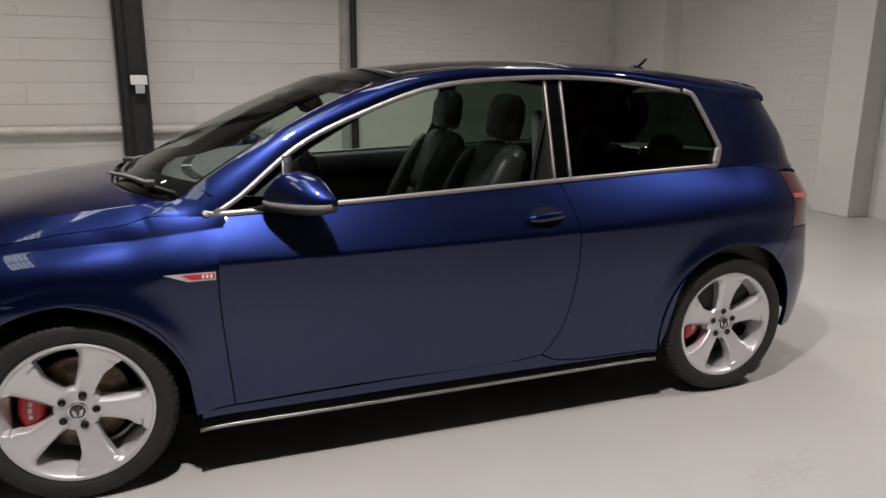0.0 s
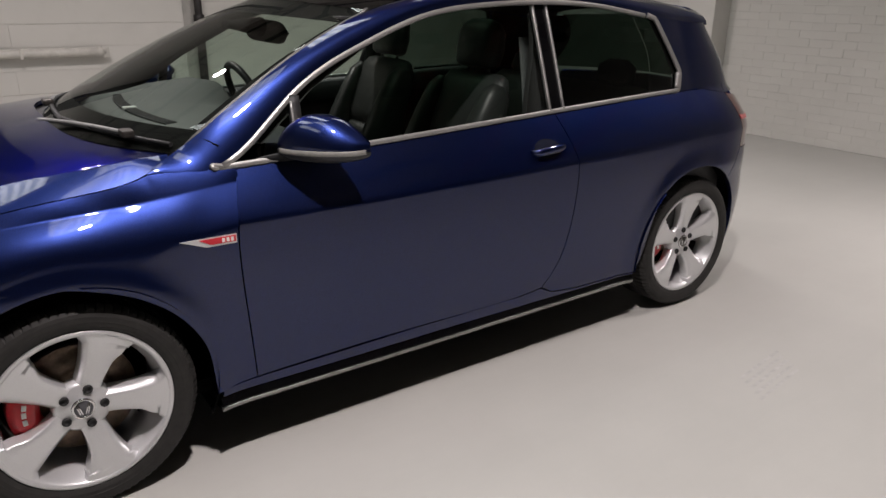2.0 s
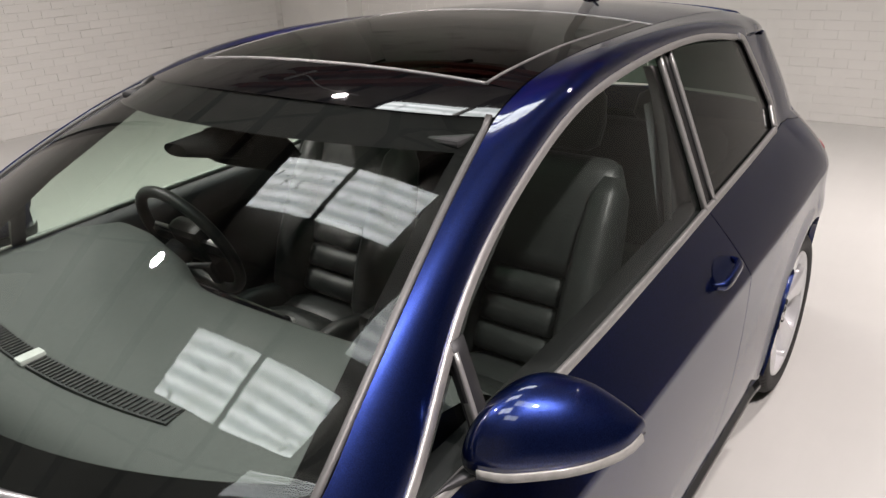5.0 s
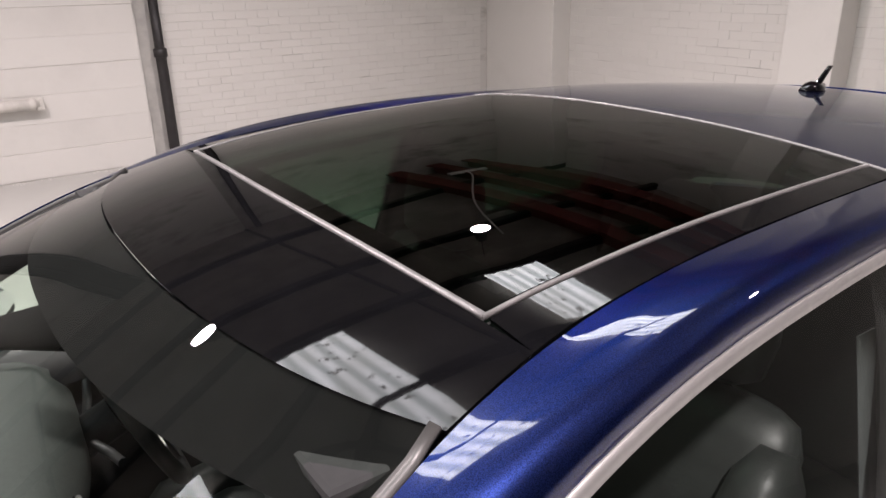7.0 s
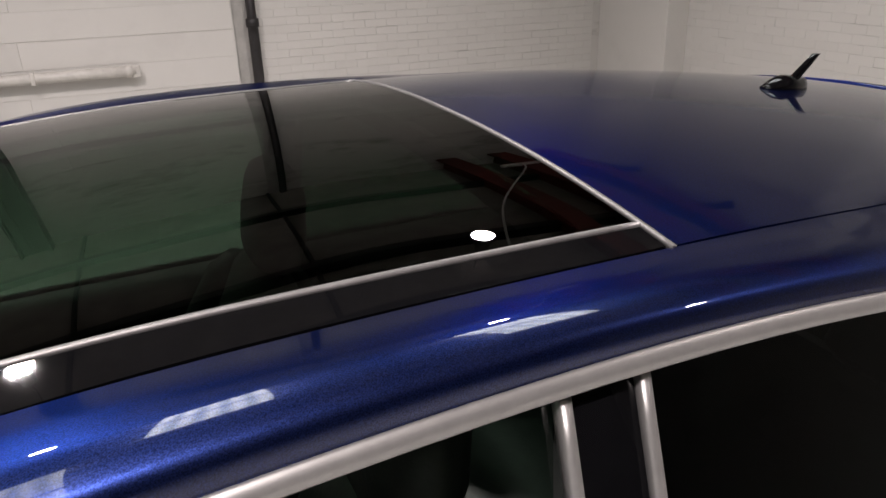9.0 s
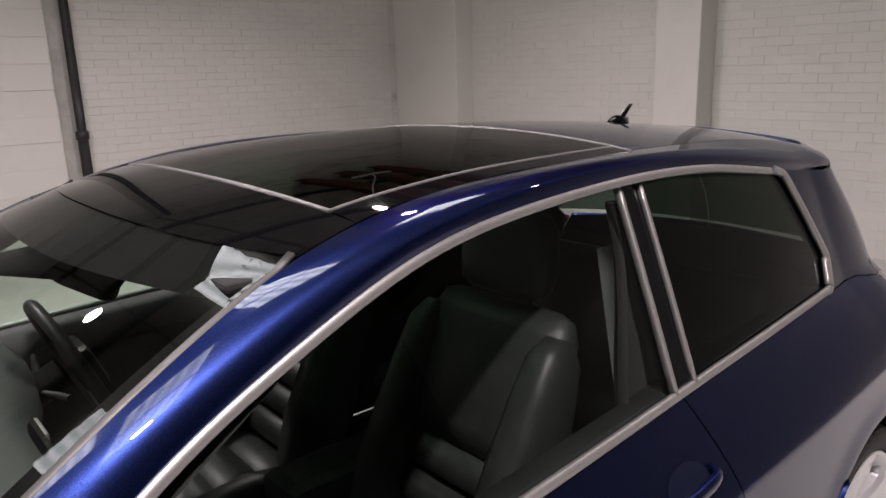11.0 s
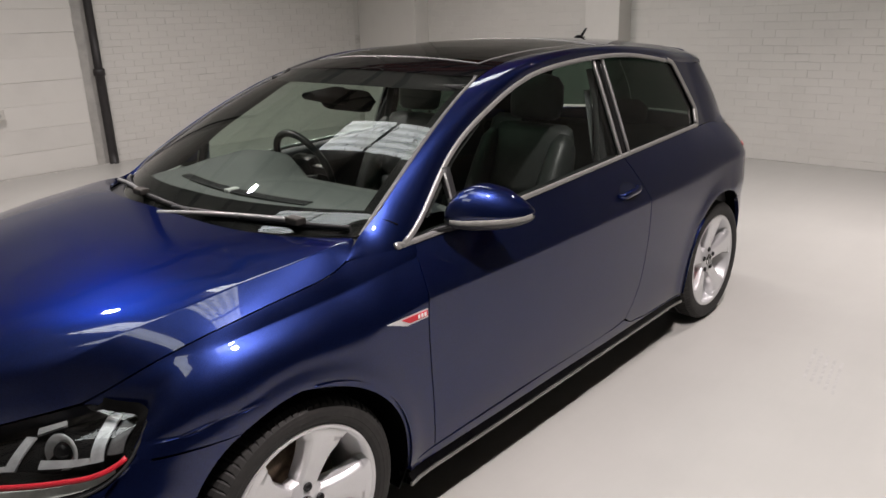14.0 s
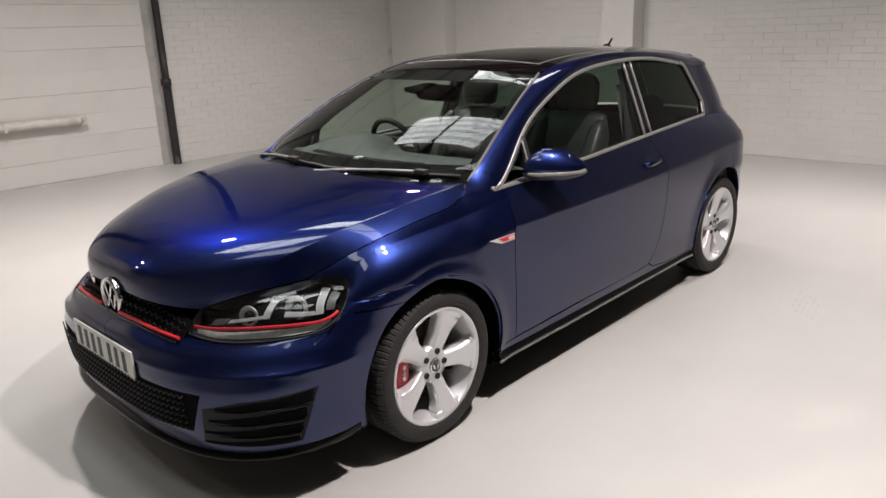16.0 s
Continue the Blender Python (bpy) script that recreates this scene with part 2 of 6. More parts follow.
CHROME = plain("chrome", (0.85, 0.85, 0.86), 0.06, 1.0, 0.04, 20)
ALLOY = plain("silver_wheel_lacquer", (0.70, 0.70, 0.71), 0.36, 0.55, 0.02, 200, coat=0.5)
RUBBER = plain("tyre_rubber", (0.016, 0.015, 0.014), 0.72, 0, 0.35, 30, 0.2)
BRIGHT_EDGE = plain("brushed_sill_edge", (0.36, 0.355, 0.345), 0.40, 1.0, 0.12, 30)
STEEL = plain("brake_disc_steel", (0.20, 0.15, 0.11), 0.42, 0.9, 0.45, 30)
DARK_METAL = plain("dark_metal", (0.06, 0.055, 0.05), 0.5, 0.7, 0.3, 30)
RED = plain("red_caliper_paint", (0.55, 0.012, 0.02), 0.35, 0, 0.15, 30, coat=0.4)
RED_TRIM = plain("red_trim", (0.60, 0.02, 0.035), 0.35, 0, 0.08, 30)
WHITE = plain("white_enamel", (0.80, 0.80, 0.78), 0.4, 0, 0.05, 30)
LEATHER = plain("black_leather", (0.019, 0.0212, 0.0203), 0.45, 0, 0.25, 25, 0.35, spec=0.34)
DASH = plain("grey_soft_plastic", (0.044, 0.050, 0.046), 0.7, 0, 0.12, 120, 0.35)
CLOTH = plain("grey_headliner", (0.014, 0.014, 0.014), 0.9, 0, 0.15, 90)
BELT = plain("grey_belt_webbing", (0.045, 0.05, 0.05), 0.7, 0, 0.2, 200)
CLEAR = glass("clear_window_glass", (0.77, 0.86, 0.80), 0.05)
PRIVACY = glass("dark_window_glass", (0.10, 0.145, 0.118))
ROOF_GLASS = glass("dark_roof_glass", (0.042, 0.075, 0.052), 0.045)
LENS = glass("headlamp_lens", (0.86, 0.88, 0.88), 0.06)
TAIL = plain("red_lamp_lens", (0.06, 0.0015, 0.002), 0.12, 0, 0.2, 20, coat=1.0)
MIRROR = plain("mirror_glass", (0.85, 0.87, 0.88), 0.01, 1.0, 0.01, 5)
PLATE = plain("white_plate", (0.72, 0.72, 0.68), 0.45, 0, 0.05, 40)
INK = plain("black_ink", (0.02, 0.02, 0.02), 0.5, 0, 0.1, 40)
FLOOR = floor_paint()
WALL = wall_paint("cream_wall_paint", (0.612, 0.597, 0.562), (0.642, 0.627, 0.592))
DIM = plain("dark_near_wall", (0.06, 0.055, 0.05), 0.7, 0, 0.3, 4, 0.2)


def joint_paint():
    """Painted-over joints, open and dark only in patches."""
    m, nt, b = nodes_of("painted_joint")
    gap = noise_at(nt, 1.4, 6, 0.75, stretch=(0.6, 0.6, 2.2))
    nt.links.new(ramp(nt, gap, (0.585, 0.57, 0.537), (0.26, 0.245, 0.22), 0.52, 0.74), b.inputs["Base Color"])
    b.inputs["Roughness"].default_value = 0.8
    bump(nt, b, noise_at(nt, 60, 3), 0.3, 0.003)
    return m


MORTAR = joint_paint()
STRIP_GREY = plain("grey_wall_face", (0.40, 0.388, 0.362), 0.75, 0, 0.15, 6, 0.3)
COLUMN = plain("black_steel_paint", (0.018, 0.016, 0.016), 0.5, 0, 0.35, 9, 0.25)
RAIL = plain("cream_pipe_paint", (0.55, 0.53, 0.49), 0.45, 0, 0.12, 12)
ROOFING = plain("weathered_roof_boards", (0.23, 0.21, 0.19), 0.8, 0, 0.25, 3)
SEAL = plain("grey_roof_seal", (0.21, 0.203, 0.198), 0.45, 0.5, 0.1, 60)
RED_STEEL = plain("red_oxide_steel", (0.13, 0.02, 0.015), 0.6, 0, 0.25, 6)
LAMP = emitter("lamp_glow", (1.0, 0.93, 0.82), 120.0)


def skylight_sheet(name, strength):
    """Glowing sheet: corrugation light and dark painted as emission bands, with grime and dark specks."""
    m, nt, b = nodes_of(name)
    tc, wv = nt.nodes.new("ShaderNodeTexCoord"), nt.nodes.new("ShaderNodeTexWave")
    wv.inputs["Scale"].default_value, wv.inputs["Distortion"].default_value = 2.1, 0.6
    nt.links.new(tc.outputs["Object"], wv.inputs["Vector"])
    # brightness of the corrugations, painted into the glow
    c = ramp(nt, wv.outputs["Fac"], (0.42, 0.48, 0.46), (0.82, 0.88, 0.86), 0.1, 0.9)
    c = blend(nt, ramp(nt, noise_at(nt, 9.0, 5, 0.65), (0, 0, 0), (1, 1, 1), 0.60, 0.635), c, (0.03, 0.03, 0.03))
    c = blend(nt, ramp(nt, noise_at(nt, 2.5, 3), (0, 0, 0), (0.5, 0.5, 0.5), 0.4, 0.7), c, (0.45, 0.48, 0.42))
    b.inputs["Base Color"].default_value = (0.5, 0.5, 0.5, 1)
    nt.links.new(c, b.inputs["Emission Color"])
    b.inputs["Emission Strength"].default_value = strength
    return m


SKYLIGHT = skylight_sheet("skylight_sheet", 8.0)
# same sheet with a weaker glow, for the near side
DULL_SKYLIGHT = skylight_sheet("dim_skylight_sheet", 4.5)

# ---- the room ----
FAR_L, FAR_R, STEP, END = 6.56, 6.58, 2.515, 7.04      # wall faces: y, y, x of the joint between them, x
NEAR, WEST = -8.5, -7.0


def slab(name, lo, hi, material, label, category, bevel=0.0):
    bm = bmesh.new()
    box(bm, lo, hi, bevel)
    return tagged(link(name, bm, material, smooth=False), label, category, kind="structure")


slab("floor", (WEST - 0.3, NEAR - 0.3, -0.2), (END + 0.6, FAR_L + 0.4, 0), FLOOR, "grey painted concrete workshop floor, lightly scuffed", "floor")
slab("ceiling", (WEST - 0.3, NEAR - 0.3, CEIL), (END + 0.6, FAR_L + 0.4, CEIL + 0.2), ROOFING, "weathered pale boarded workshop ceiling", "ceiling")
w_far_l = slab("wall_north", (WEST - 0.3, FAR_L + 0.008, 0), (STEP, FAR_L + 0.3, CEIL), MORTAR, "cream-painted blockwork wall with long joints", "wall")
w_far_r = slab("wall_north_east", (STEP + 0.165, FAR_R + 0.008, 0), (END + 0.3, FAR_L + 0.3, CEIL), MORTAR, "cream-painted brick wall, rough and uneven", "wall")
w_end = slab("wall_east", (END + 0.006, NEAR - 0.3, 0), (END + 0.4, FAR_R + 0.008, CEIL), MORTAR, "cream-painted brick end wall", "wall")
# unseen wall, coloured dark so the car reflects an unlit near side
slab("wall_south", (WEST - 0.3, NEAR - 0.3, 0), (END + 0.006, NEAR, CEIL), DIM, "unseen dark wall closing the near side", "wall")
slab("wall_west", (WEST - 0.3, NEAR, 0), (WEST, FAR_L + 0.008, CEIL), WALL, "cream-painted wall", "wall")
slab("wall_strip", (STEP, FAR_R + 0.016, 0), (STEP + 0.165, FAR_L + 0.3, CEIL), STRIP_GREY, "grey upright strip between the block and brick walls", "wall")
for y0, y1 in ((5.36, FAR_R + 0.006), (2.09, 2.55)):
    slab("pilaster", (6.77, y0, 0), (END + 0.01, y1, CEIL), WALL, "cream-painted plastered pilaster on the end wall", "pilaster", 0.012)

# black steel stanchion, two flanges and a web
stanchion = thing("steel_column", "black-painted steel stanchion standing before the block wall", "column", (-0.065, 6.40, 0))
bm = bmesh.new()
for x0, x1 in ((-0.17, -0.145), (0.145, 0.17)):
    box(bm, (x0, -0.10, 0), (x1, 0.16, CEIL), 0.004)
part("flange", bm, COLUMN, stanchion, smooth=False)
bm = bmesh.new()
box(bm, (-0.143, 0.01, 0), (0.143, 0.04, CEIL))
part("web", bm, COLUMN, stanchion, smooth=False)
bm = bmesh.new()
tube(bm, [(-0.05, -0.02, z) for z in np.linspace(0, CEIL, 12)], 0.012, 8, (0, 1, 0))
part("cable", bm, COLUMN, stanchion)

sensor = thing("wall_sensor", "white plastic alarm sensor box fixed to the black column", "sensor", (0.0, 6.285, 1.255))
bm = bmesh.new()
box(bm, (-0.095, -0.035, 0.0), (0.095, 0.02, 0.115), 0.016)
part("housing", bm, WHITE, sensor)
bm = bmesh.new()
box(bm, (-0.045, -0.04, -0.10), (0.06, 0.02, -0.004), 0.01)
part("lower_box", bm, plain("grey_plastic", (0.45, 0.46, 0.47), 0.5), sensor, "small grey box below")

pipe = thing("downpipe", "black cast-iron downpipe running down the brick wall", "pipe", (2.692, 6.525, 0))
bm = bmesh.new()
tube(bm, [(0, 0, z) for z in np.linspace(0, 1.06, 8)], 0.052, 14, (0, 1, 0))
part("lower_length", bm, COLUMN, pipe)
bm = bmesh.new()
tube(bm, [(0, 0, z) for z in np.linspace(1.06, CEIL, 8)], 0.046, 14, (0, 1, 0))
part("upper_length", bm, COLUMN, pipe)
bm = bmesh.new()
lathe(bm, [(0.05, 1.03), (0.064, 1.035), (0.064, 1.11), (0.048, 1.118)], 16, axis="z", flip=True)
part("collar", bm, COLUMN, pipe)

rail = thing("wall_pipe", "cream-painted horizontal pipe along the block wall with a capped end", "pipe", (0, 6.47, 0.715))
bm = bmesh.new()
tube(bm, [(x, 0, 0.0) for x in np.linspace(WEST, 1.50, 20)], 0.05, 14)
part("pipe_length", bm, RAIL, rail)
bm = bmesh.new()
lathe(bm, [(0.0, 1.56), (0.03, 1.56), (0.035, 1.53), (0.056, 1.525), (0.056, 1.47), (0.04, 1.465)], 14, axis="x")
box(bm, (1.53, -0.015, -0.06), (1.60, 0.02, 0.05), 0.01)
part("end_cap", bm, RAIL, rail)
for x in (-3.4, -1.7, 0.7):
    bm = bmesh.new()
    box(bm, (x - 0.02, -0.056, -0.056), (x + 0.02, 0.07, 0.056), 0.01)
    part("bracket", bm, RAIL, rail)

# ---- roof: beams, translucent sheets and lamps ----
for x in (4.85, 5.55, 6.2):
    bm = bmesh.new()
    box(bm, (x - 0.13, NEAR, CEIL - 0.30), (x + 0.13, FAR_R, CEIL - 0.27))
    box(bm, (x - 0.012, NEAR, CEIL - 0.27), (x + 0.012, FAR_R, CEIL - 0.02))
    tagged(link("roof_beam", bm, RED_STEEL, smooth=False), "red-oxide painted steel roof beam", "beam", "roof beams", "structure")
for x in (-4.2, -1.6, 0.45, 2.5):
    bm = bmesh.new()
    box(bm, (x - 0.02, NEAR, CEIL - 0.035), (x + 0.02, FAR_L, CEIL - 0.003))
    tagged(link("batten", bm, COLUMN, smooth=False), "thin dark batten between roof boards", "batten", "roof battens", "structure")
for y in (-5.4, -4.2, -3.0, -1.9, -0.75, 0.55, 1.33, 2.55, 3.65, 5.4):
    bm = bmesh.new()
    box(bm, (WEST, y - 0.05, CEIL - 0.12), (END, y + 0.05, CEIL - 0.003))
    tagged(link("purlin", bm, COLUMN, smooth=False), "dark timber purlin under the roof boards", "beam", "purlins", "structure")
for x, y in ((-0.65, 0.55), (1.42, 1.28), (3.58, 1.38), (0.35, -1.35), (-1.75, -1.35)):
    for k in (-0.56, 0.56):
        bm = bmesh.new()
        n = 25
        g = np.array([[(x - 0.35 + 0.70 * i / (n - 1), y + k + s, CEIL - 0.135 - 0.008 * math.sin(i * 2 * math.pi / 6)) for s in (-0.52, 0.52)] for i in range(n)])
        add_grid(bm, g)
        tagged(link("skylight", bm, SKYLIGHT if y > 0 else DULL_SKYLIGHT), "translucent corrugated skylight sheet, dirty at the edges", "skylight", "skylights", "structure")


def ceiling_lamp(x, y, watts, beam):
    lamp = thing("ceiling_lamp", "bright round high-bay lamp hanging from the roof, two of six added as fill", "lamp", (x, y, CEIL - 0.55), "high-bay lamps")
    bm = bmesh.new()
    lathe(bm, [(0.02, 0.20), (0.05, 0.19), (0.06, 0.10), (0.10, 0.02), (0.105, 0.0), (0.07, 0.0)], 24, axis="z")
    part("housing", bm, DARK_METAL, lamp)
    bm = bmesh.new()
    lathe(bm, [(0.0, 0.004), (0.074, 0.004)], 24, axis="z", flip=True)
    part("diffuser", bm, LAMP, lamp, "glowing round diffuser")
    bm = bmesh.new()
    tube(bm, [(0, 0, z) for z in (0.18, 0.35, 0.54)], 0.006, 6, (0, 1, 0))
    part("cord", bm, DARK_METAL, lamp)
    d = bpy.data.lights.new("lamp_light", "AREA")
    d.shape, d.size, d.energy, d.color, d.spread = "DISK", 0.18, watts, (1.0, 0.93, 0.89), radians(beam)
    ob = new("lamp_light", d)
    ob.matrix_world = pose(x, y, CEIL - 0.56)


for lamp_row in LAMPS:
    ceiling_lamp(*lamp_row)

tube_light = thing("tube_light", "unlit white tube light with a hanging cord", "lamp", (5.5, 5.65, CEIL - 0.34))
bm = bmesh.new()
box(bm, (-0.33, -0.04, 0.0), (0.33, 0.04, 0.06), 0.01)
part("batten", bm, WHITE, tube_light)
bm = bmesh.new()
tube(bm, spline([(-0.1, 0, 0), (-0.3, -0.5, -0.12), (-0.9, -1.3, 0.02), (-1.5, -2.6, 0.05)], 20), 0.012, 6)
part("cord", bm, WHITE, tube_light)

# faint scuffs left by tyres on the floor
SCUFF = plain("floor_scuff", (0.43, 0.425, 0.41), 0.5, 0, 0.12, 30)
scuffs = thing("tyre_marks", "faint grey tyre scuffs on the painted floor", "floor mark", (2.15, -1.62, 0.0), kind="structure")
for i in range(5):
    bm = bmesh.new()
    add_grid(bm, np.array([[(0.02 * i + 0.34 * v, 0.034 * i + 0.014 * u + 0.05 * v, 0.0012) for v in (0, 0.33, 0.66, 1)] for u in (0, 1)]), flip=True)
    part("scuff", bm, SCUFF, scuffs)

# ---- the car: body surface ----
# x runs from the front axle to the rear, y across (the near side is negative), z up
BASE, TRACK_Y, ARCH_R, HUB_Z = 2.631, 0.769, 0.373, 0.316
XF, XR = -0.10, 2.72

crease_z = pchip([-0.5, 0.47, 1.09, 1.86, 2.26, 3.0], [0.775, 0.787, 0.792, 0.806, 0.815, 0.83])
crease_w = pchip([-0.5, -0.1, 0.3, 1.0, 1.6, 2.2, 2.75], [0.878, 0.887, 0.893, 0.897, 0.896, 0.894, 0.884])
belt_w = pchip([-0.43, -0.2, -0.1, 0.0, 0.1, 0.2, 0.27, 0.43, 1.0, 1.5, 1.84, 2.3, 2.6, 2.75], [0.68, 0.681, 0.686, 0.70, 0.74, 0.783, 0.79, 0.80, 0.802, 0.79, 0.776, 0.756, 0.737, 0.722])
belt_z = pchip([-0.43, -0.2, -0.1, 0.0, 0.1, 0.2, 0.27, 0.43, 0.7, 0.93, 1.36, 1.85, 2.55, 2.8], [0.767, 0.798, 0.815, 0.837, 0.869, 0.914, 0.938, 0.928, 0.936, 0.946, 0.965, 0.985, 1.008, 1.012])
round_p = pchip([-0.3, 0.1, 0.3, 0.55, 1.0, 2.1, 2.75], [2.1, 2.0, 1.5, 1.2, 1.08, 1.12, 1.5])
flank = pchip([0.0, 0.19, 0.27, 0.36, 0.50, 0.65, 0.80], [0.09, 0.045, 0.027, 0.0155, 0.0065, 0.002, 0.0])
nose_x = pchip([0.10, 0.20, 0.28, 0.45, 0.55, 0.60, 0.66, 0.70, 0.742, 0.765, 0.782, 0.797, 0.82, 1.0], [-0.85, -0.885, -0.905, -0.918, -0.903, -0.869, -0.846, -0.812, -0.765, -0.69, -0.46, -0.313, -0.22, -0.2])
nose_n = pchip([0.20, 0.44, 0.56, 0.70, 0.85], [3.4, 3.4, 2.7, 1.85, 1.75])
tail_x = pchip([0.2, 0.35, 0.5, 0.62, 0.70, 0.75, 0.95, 1.1, 1.3, 1.4], [3.30, 3.385, 3.43, 3.415, 3.355, 3.34, 3.30, 3.25, 3.10, 3.03])
tail_n = pchip([0.2, 0.45, 0.62, 0.75, 0.95, 1.1, 1.3], [2.9, 2.55, 2.45, 2.75, 2.9, 3.1, 3.3])
LEAN = 0.40


def side_y(x, z):
    """Half the car's width at x and z."""
    x, z = np.broadcast_arrays(np.asarray(x, float), np.asarray(z, float))
    zc, wc, zb, wb = crease_z(x), crease_w(x), belt_z(x), belt_w(x)
    s = np.clip((z - zc) / np.maximum(zb - zc, 0.02), 0, 1)
    low = wc - flank(np.clip(z, 0, 0.80) * 0.80 / np.maximum(zc, 0.1))
    mid = wc + (wb - wc) * s ** round_p(x)
    up = wb - LEAN * (z - zb) - 0.05 * np.maximum(z - zb, 0) ** 2
    y = np.where(z < zc, low, np.where(z < zb, mid, up))
    for cx in (0.0, BASE):
        d = np.hypot(x - cx, z - HUB_Z)
        y = y + np.where(z < zc + 0.05, (0.013 if cx == 0 else 0.009) * np.exp(-((d - ARCH_R) / 0.05) ** 2), 0)
    return y


def surf(q, z):
    """The skin at q along the plan outline (x between the axles, then round the corners to the middle of nose and tail) and height z."""
    q, z = np.broadcast_arrays(np.asarray(q, float), np.asarray(z, float))
    out = np.empty(q.shape + (3,))
    front, rear = q < XF, q > XR
    a1 = np.where(front, np.clip(XF - q, 0, 1), np.clip(q - XR, 0, 1)) * math.pi / 2
    xe = np.where(front, XF, XR)
    reach = np.where(front, XF - nose_x(z), tail_x(z) - XR)
    n = np.where(front, nose_n(z), tail_n(z))
    b = side_y(np.where(front, XF, np.where(rear, XR, q)), z)
    r = (np.abs(np.sin(a1)) ** n + np.abs(np.cos(a1)) ** n) ** (-1 / n)
    out[..., 0] = np.where(front, xe - reach * r * np.sin(a1), np.where(rear, xe + reach * r * np.sin(a1), q))
    out[..., 1] = np.where(front | rear, b * r * np.cos(a1), b)
    out[..., 2] = z
    return out


def q_x(x, z):
    """q of the skin point at x and z."""
    if XF <= x <= XR:
        return x
    e, reach, n, s = (XF, XF - float(nose_x(z)), float(nose_n(z)), -1) if x < XF else (XR, float(tail_x(z)) - XR, float(tail_n(z)), 1)
    k = min(abs(x - e) / reach, 0.999)
    y = (1 - k ** n) ** (1 / n)
    return e + s * math.atan2(k, y) / (math.pi / 2)


def q_y(y, z, rear=False):
    """q of the nose's (or tail's) skin point at half-width y."""
    e, n, s = (XR, float(tail_n(z)), 1) if rear else (XF, float(nose_n(z)), -1)
    k = min(y / float(side_y(e, z)), 0.9999)
    x = (1 - k ** n) ** (1 / n)
    return e + s * math.atan2(x, k) / (math.pi / 2)


def qz(pts):
    return [(q_x(x, z), z) for x, z in pts]


def arch(cx, a0, a1, n, r=ARCH_R):
    return [(cx + r * math.cos(radians(a)), HUB_Z + r * math.sin(radians(a))) for a in np.linspace(a0, a1, n)]


def skin(b, t, l, r, nu, nv, gap=0.0022):
    """A panel on the skin from edges in (q, z), trimmed all round by the gap."""
    g = coons(b, t, l, r, nu, nv)
    p = surf(g[..., 0], g[..., 1])
    for axis in (0, 1):
        q = np.moveaxis(p, axis, 0)
        for i, j in ((0, 1), (-1, -2)):
            d = q[j] - q[i]
            q[i] += d * np.minimum(gap / np.maximum(np.linalg.norm(d, axis=-1, keepdims=True), 1e-6), 0.9)
    return p


car = thing("car", "dark blue metallic three-door hatchback with silver alloy wheels and glass roof", "car", (0, 0, 0))


def both(name, p, material, hem=0.014, label="", parent=None):
    """The panel on the near side and its mirror image on the far side."""
    obs = []
    for k in (mirrored(p), p):
        obs.append(part(name, sheet(k, hem), material, parent or car, label))
    return obs


# seams, in x and z
DOOR_F = spline([(0.498, 0.268), (0.487, 0.40), (0.475, 0.55), (0.468, 0.74), (0.478, 0.83), (0.506, 0.9296)], 24)
DOOR_R = spline([(1.70, 0.300), (1.765, 0.385), (1.815, 0.52), (1.84, 0.70), (1.835, 0.85), (1.80, 0.983)], 24)
DOOR_B = spline([(0.498, 0.268), (1.08, 0.284), (1.60, 0.288), (1.70, 0.300)], 24)
BELT_LINE = [(x, float(belt_z(x))) for x in np.linspace(0.506, 1.80, 40)]
SILL_TOP = 0.236

both("door", skin(DOOR_B, BELT_LINE, DOOR_F, DOOR_R, 60, 84), PAINT, label="blue door panel")

fender_top = [(x, float(belt_z(x))) for x in np.linspace(-0.42, 0.506, 60)]
# the front edge climbs from the arch to the headlamp's outer corner
fender_low = arch(0, 118, -10.3, 44) + [(0.372, 0.25), (0.44, 0.263), (0.498, 0.268)]
fender_front = [fender_low[0], (-0.26, fender_low[0][1] + 0.004), (-0.345, fender_low[0][1] + 0.007), (-0.395, fender_low[0][1] + 0.010), (-0.398, 0.680), (-0.377, 0.702), (-0.352, 0.735), (-0.36, 0.752), (-0.42, float(belt_z(-0.42)))]
# the seam between wing and bonnet, and the crease along the wing's shoulder
EDGE = spline([(-0.435, 0.662, 0.758), (-0.375, 0.705, 0.793), (-0.32, 0.737, 0.823), (-0.223, 0.774, 0.860), (-0.12, 0.792, 0.882), (-0.016, 0.797, 0.896), (0.09, 0.797, 0.906), (0.195, 0.795, 0.919), (0.25, 0.786, 0.933)], 60)
wing_top = np.concatenate([EDGE + np.array([0, 0.0022, -0.001]), spline([(0.262, 0.788, 0.9365), (0.30, 0.7905, 0.937), (0.43, 0.800, 0.932), (0.506, 0.8095, 0.9296)], 24)])
wing_crease = spline([(-0.343, 0.768, 0.742), (-0.325, 0.775, 0.773), (-0.28, 0.789, 0.810), (-0.21, 0.806, 0.835), (-0.11, 0.818, 0.850), (0.0, 0.822, 0.858), (0.10, 0.823, 0.863), (0.20, 0.821, 0.868), (0.30, 0.826, 0.877), (0.40, 0.826, 0.887), (0.506, 0.822, 0.897)], 84)
wing = skin(qz(fender_low), qz(fender_top), qz(fender_front), DOOR_F, 110, 64)
shoulder = pchip([-0.4, -0.3, -0.2, -0.1, 0.0, 0.1, 0.2, 0.3, 0.5], [0.712, 0.700, 0.706, 0.726, 0.742, 0.742, 0.738, 0.752, 0.78])
top_n, crease_n = even(wing_top, 110), even(wing_crease, 110)
J0, J1 = 30, len(wing[0]) - 8
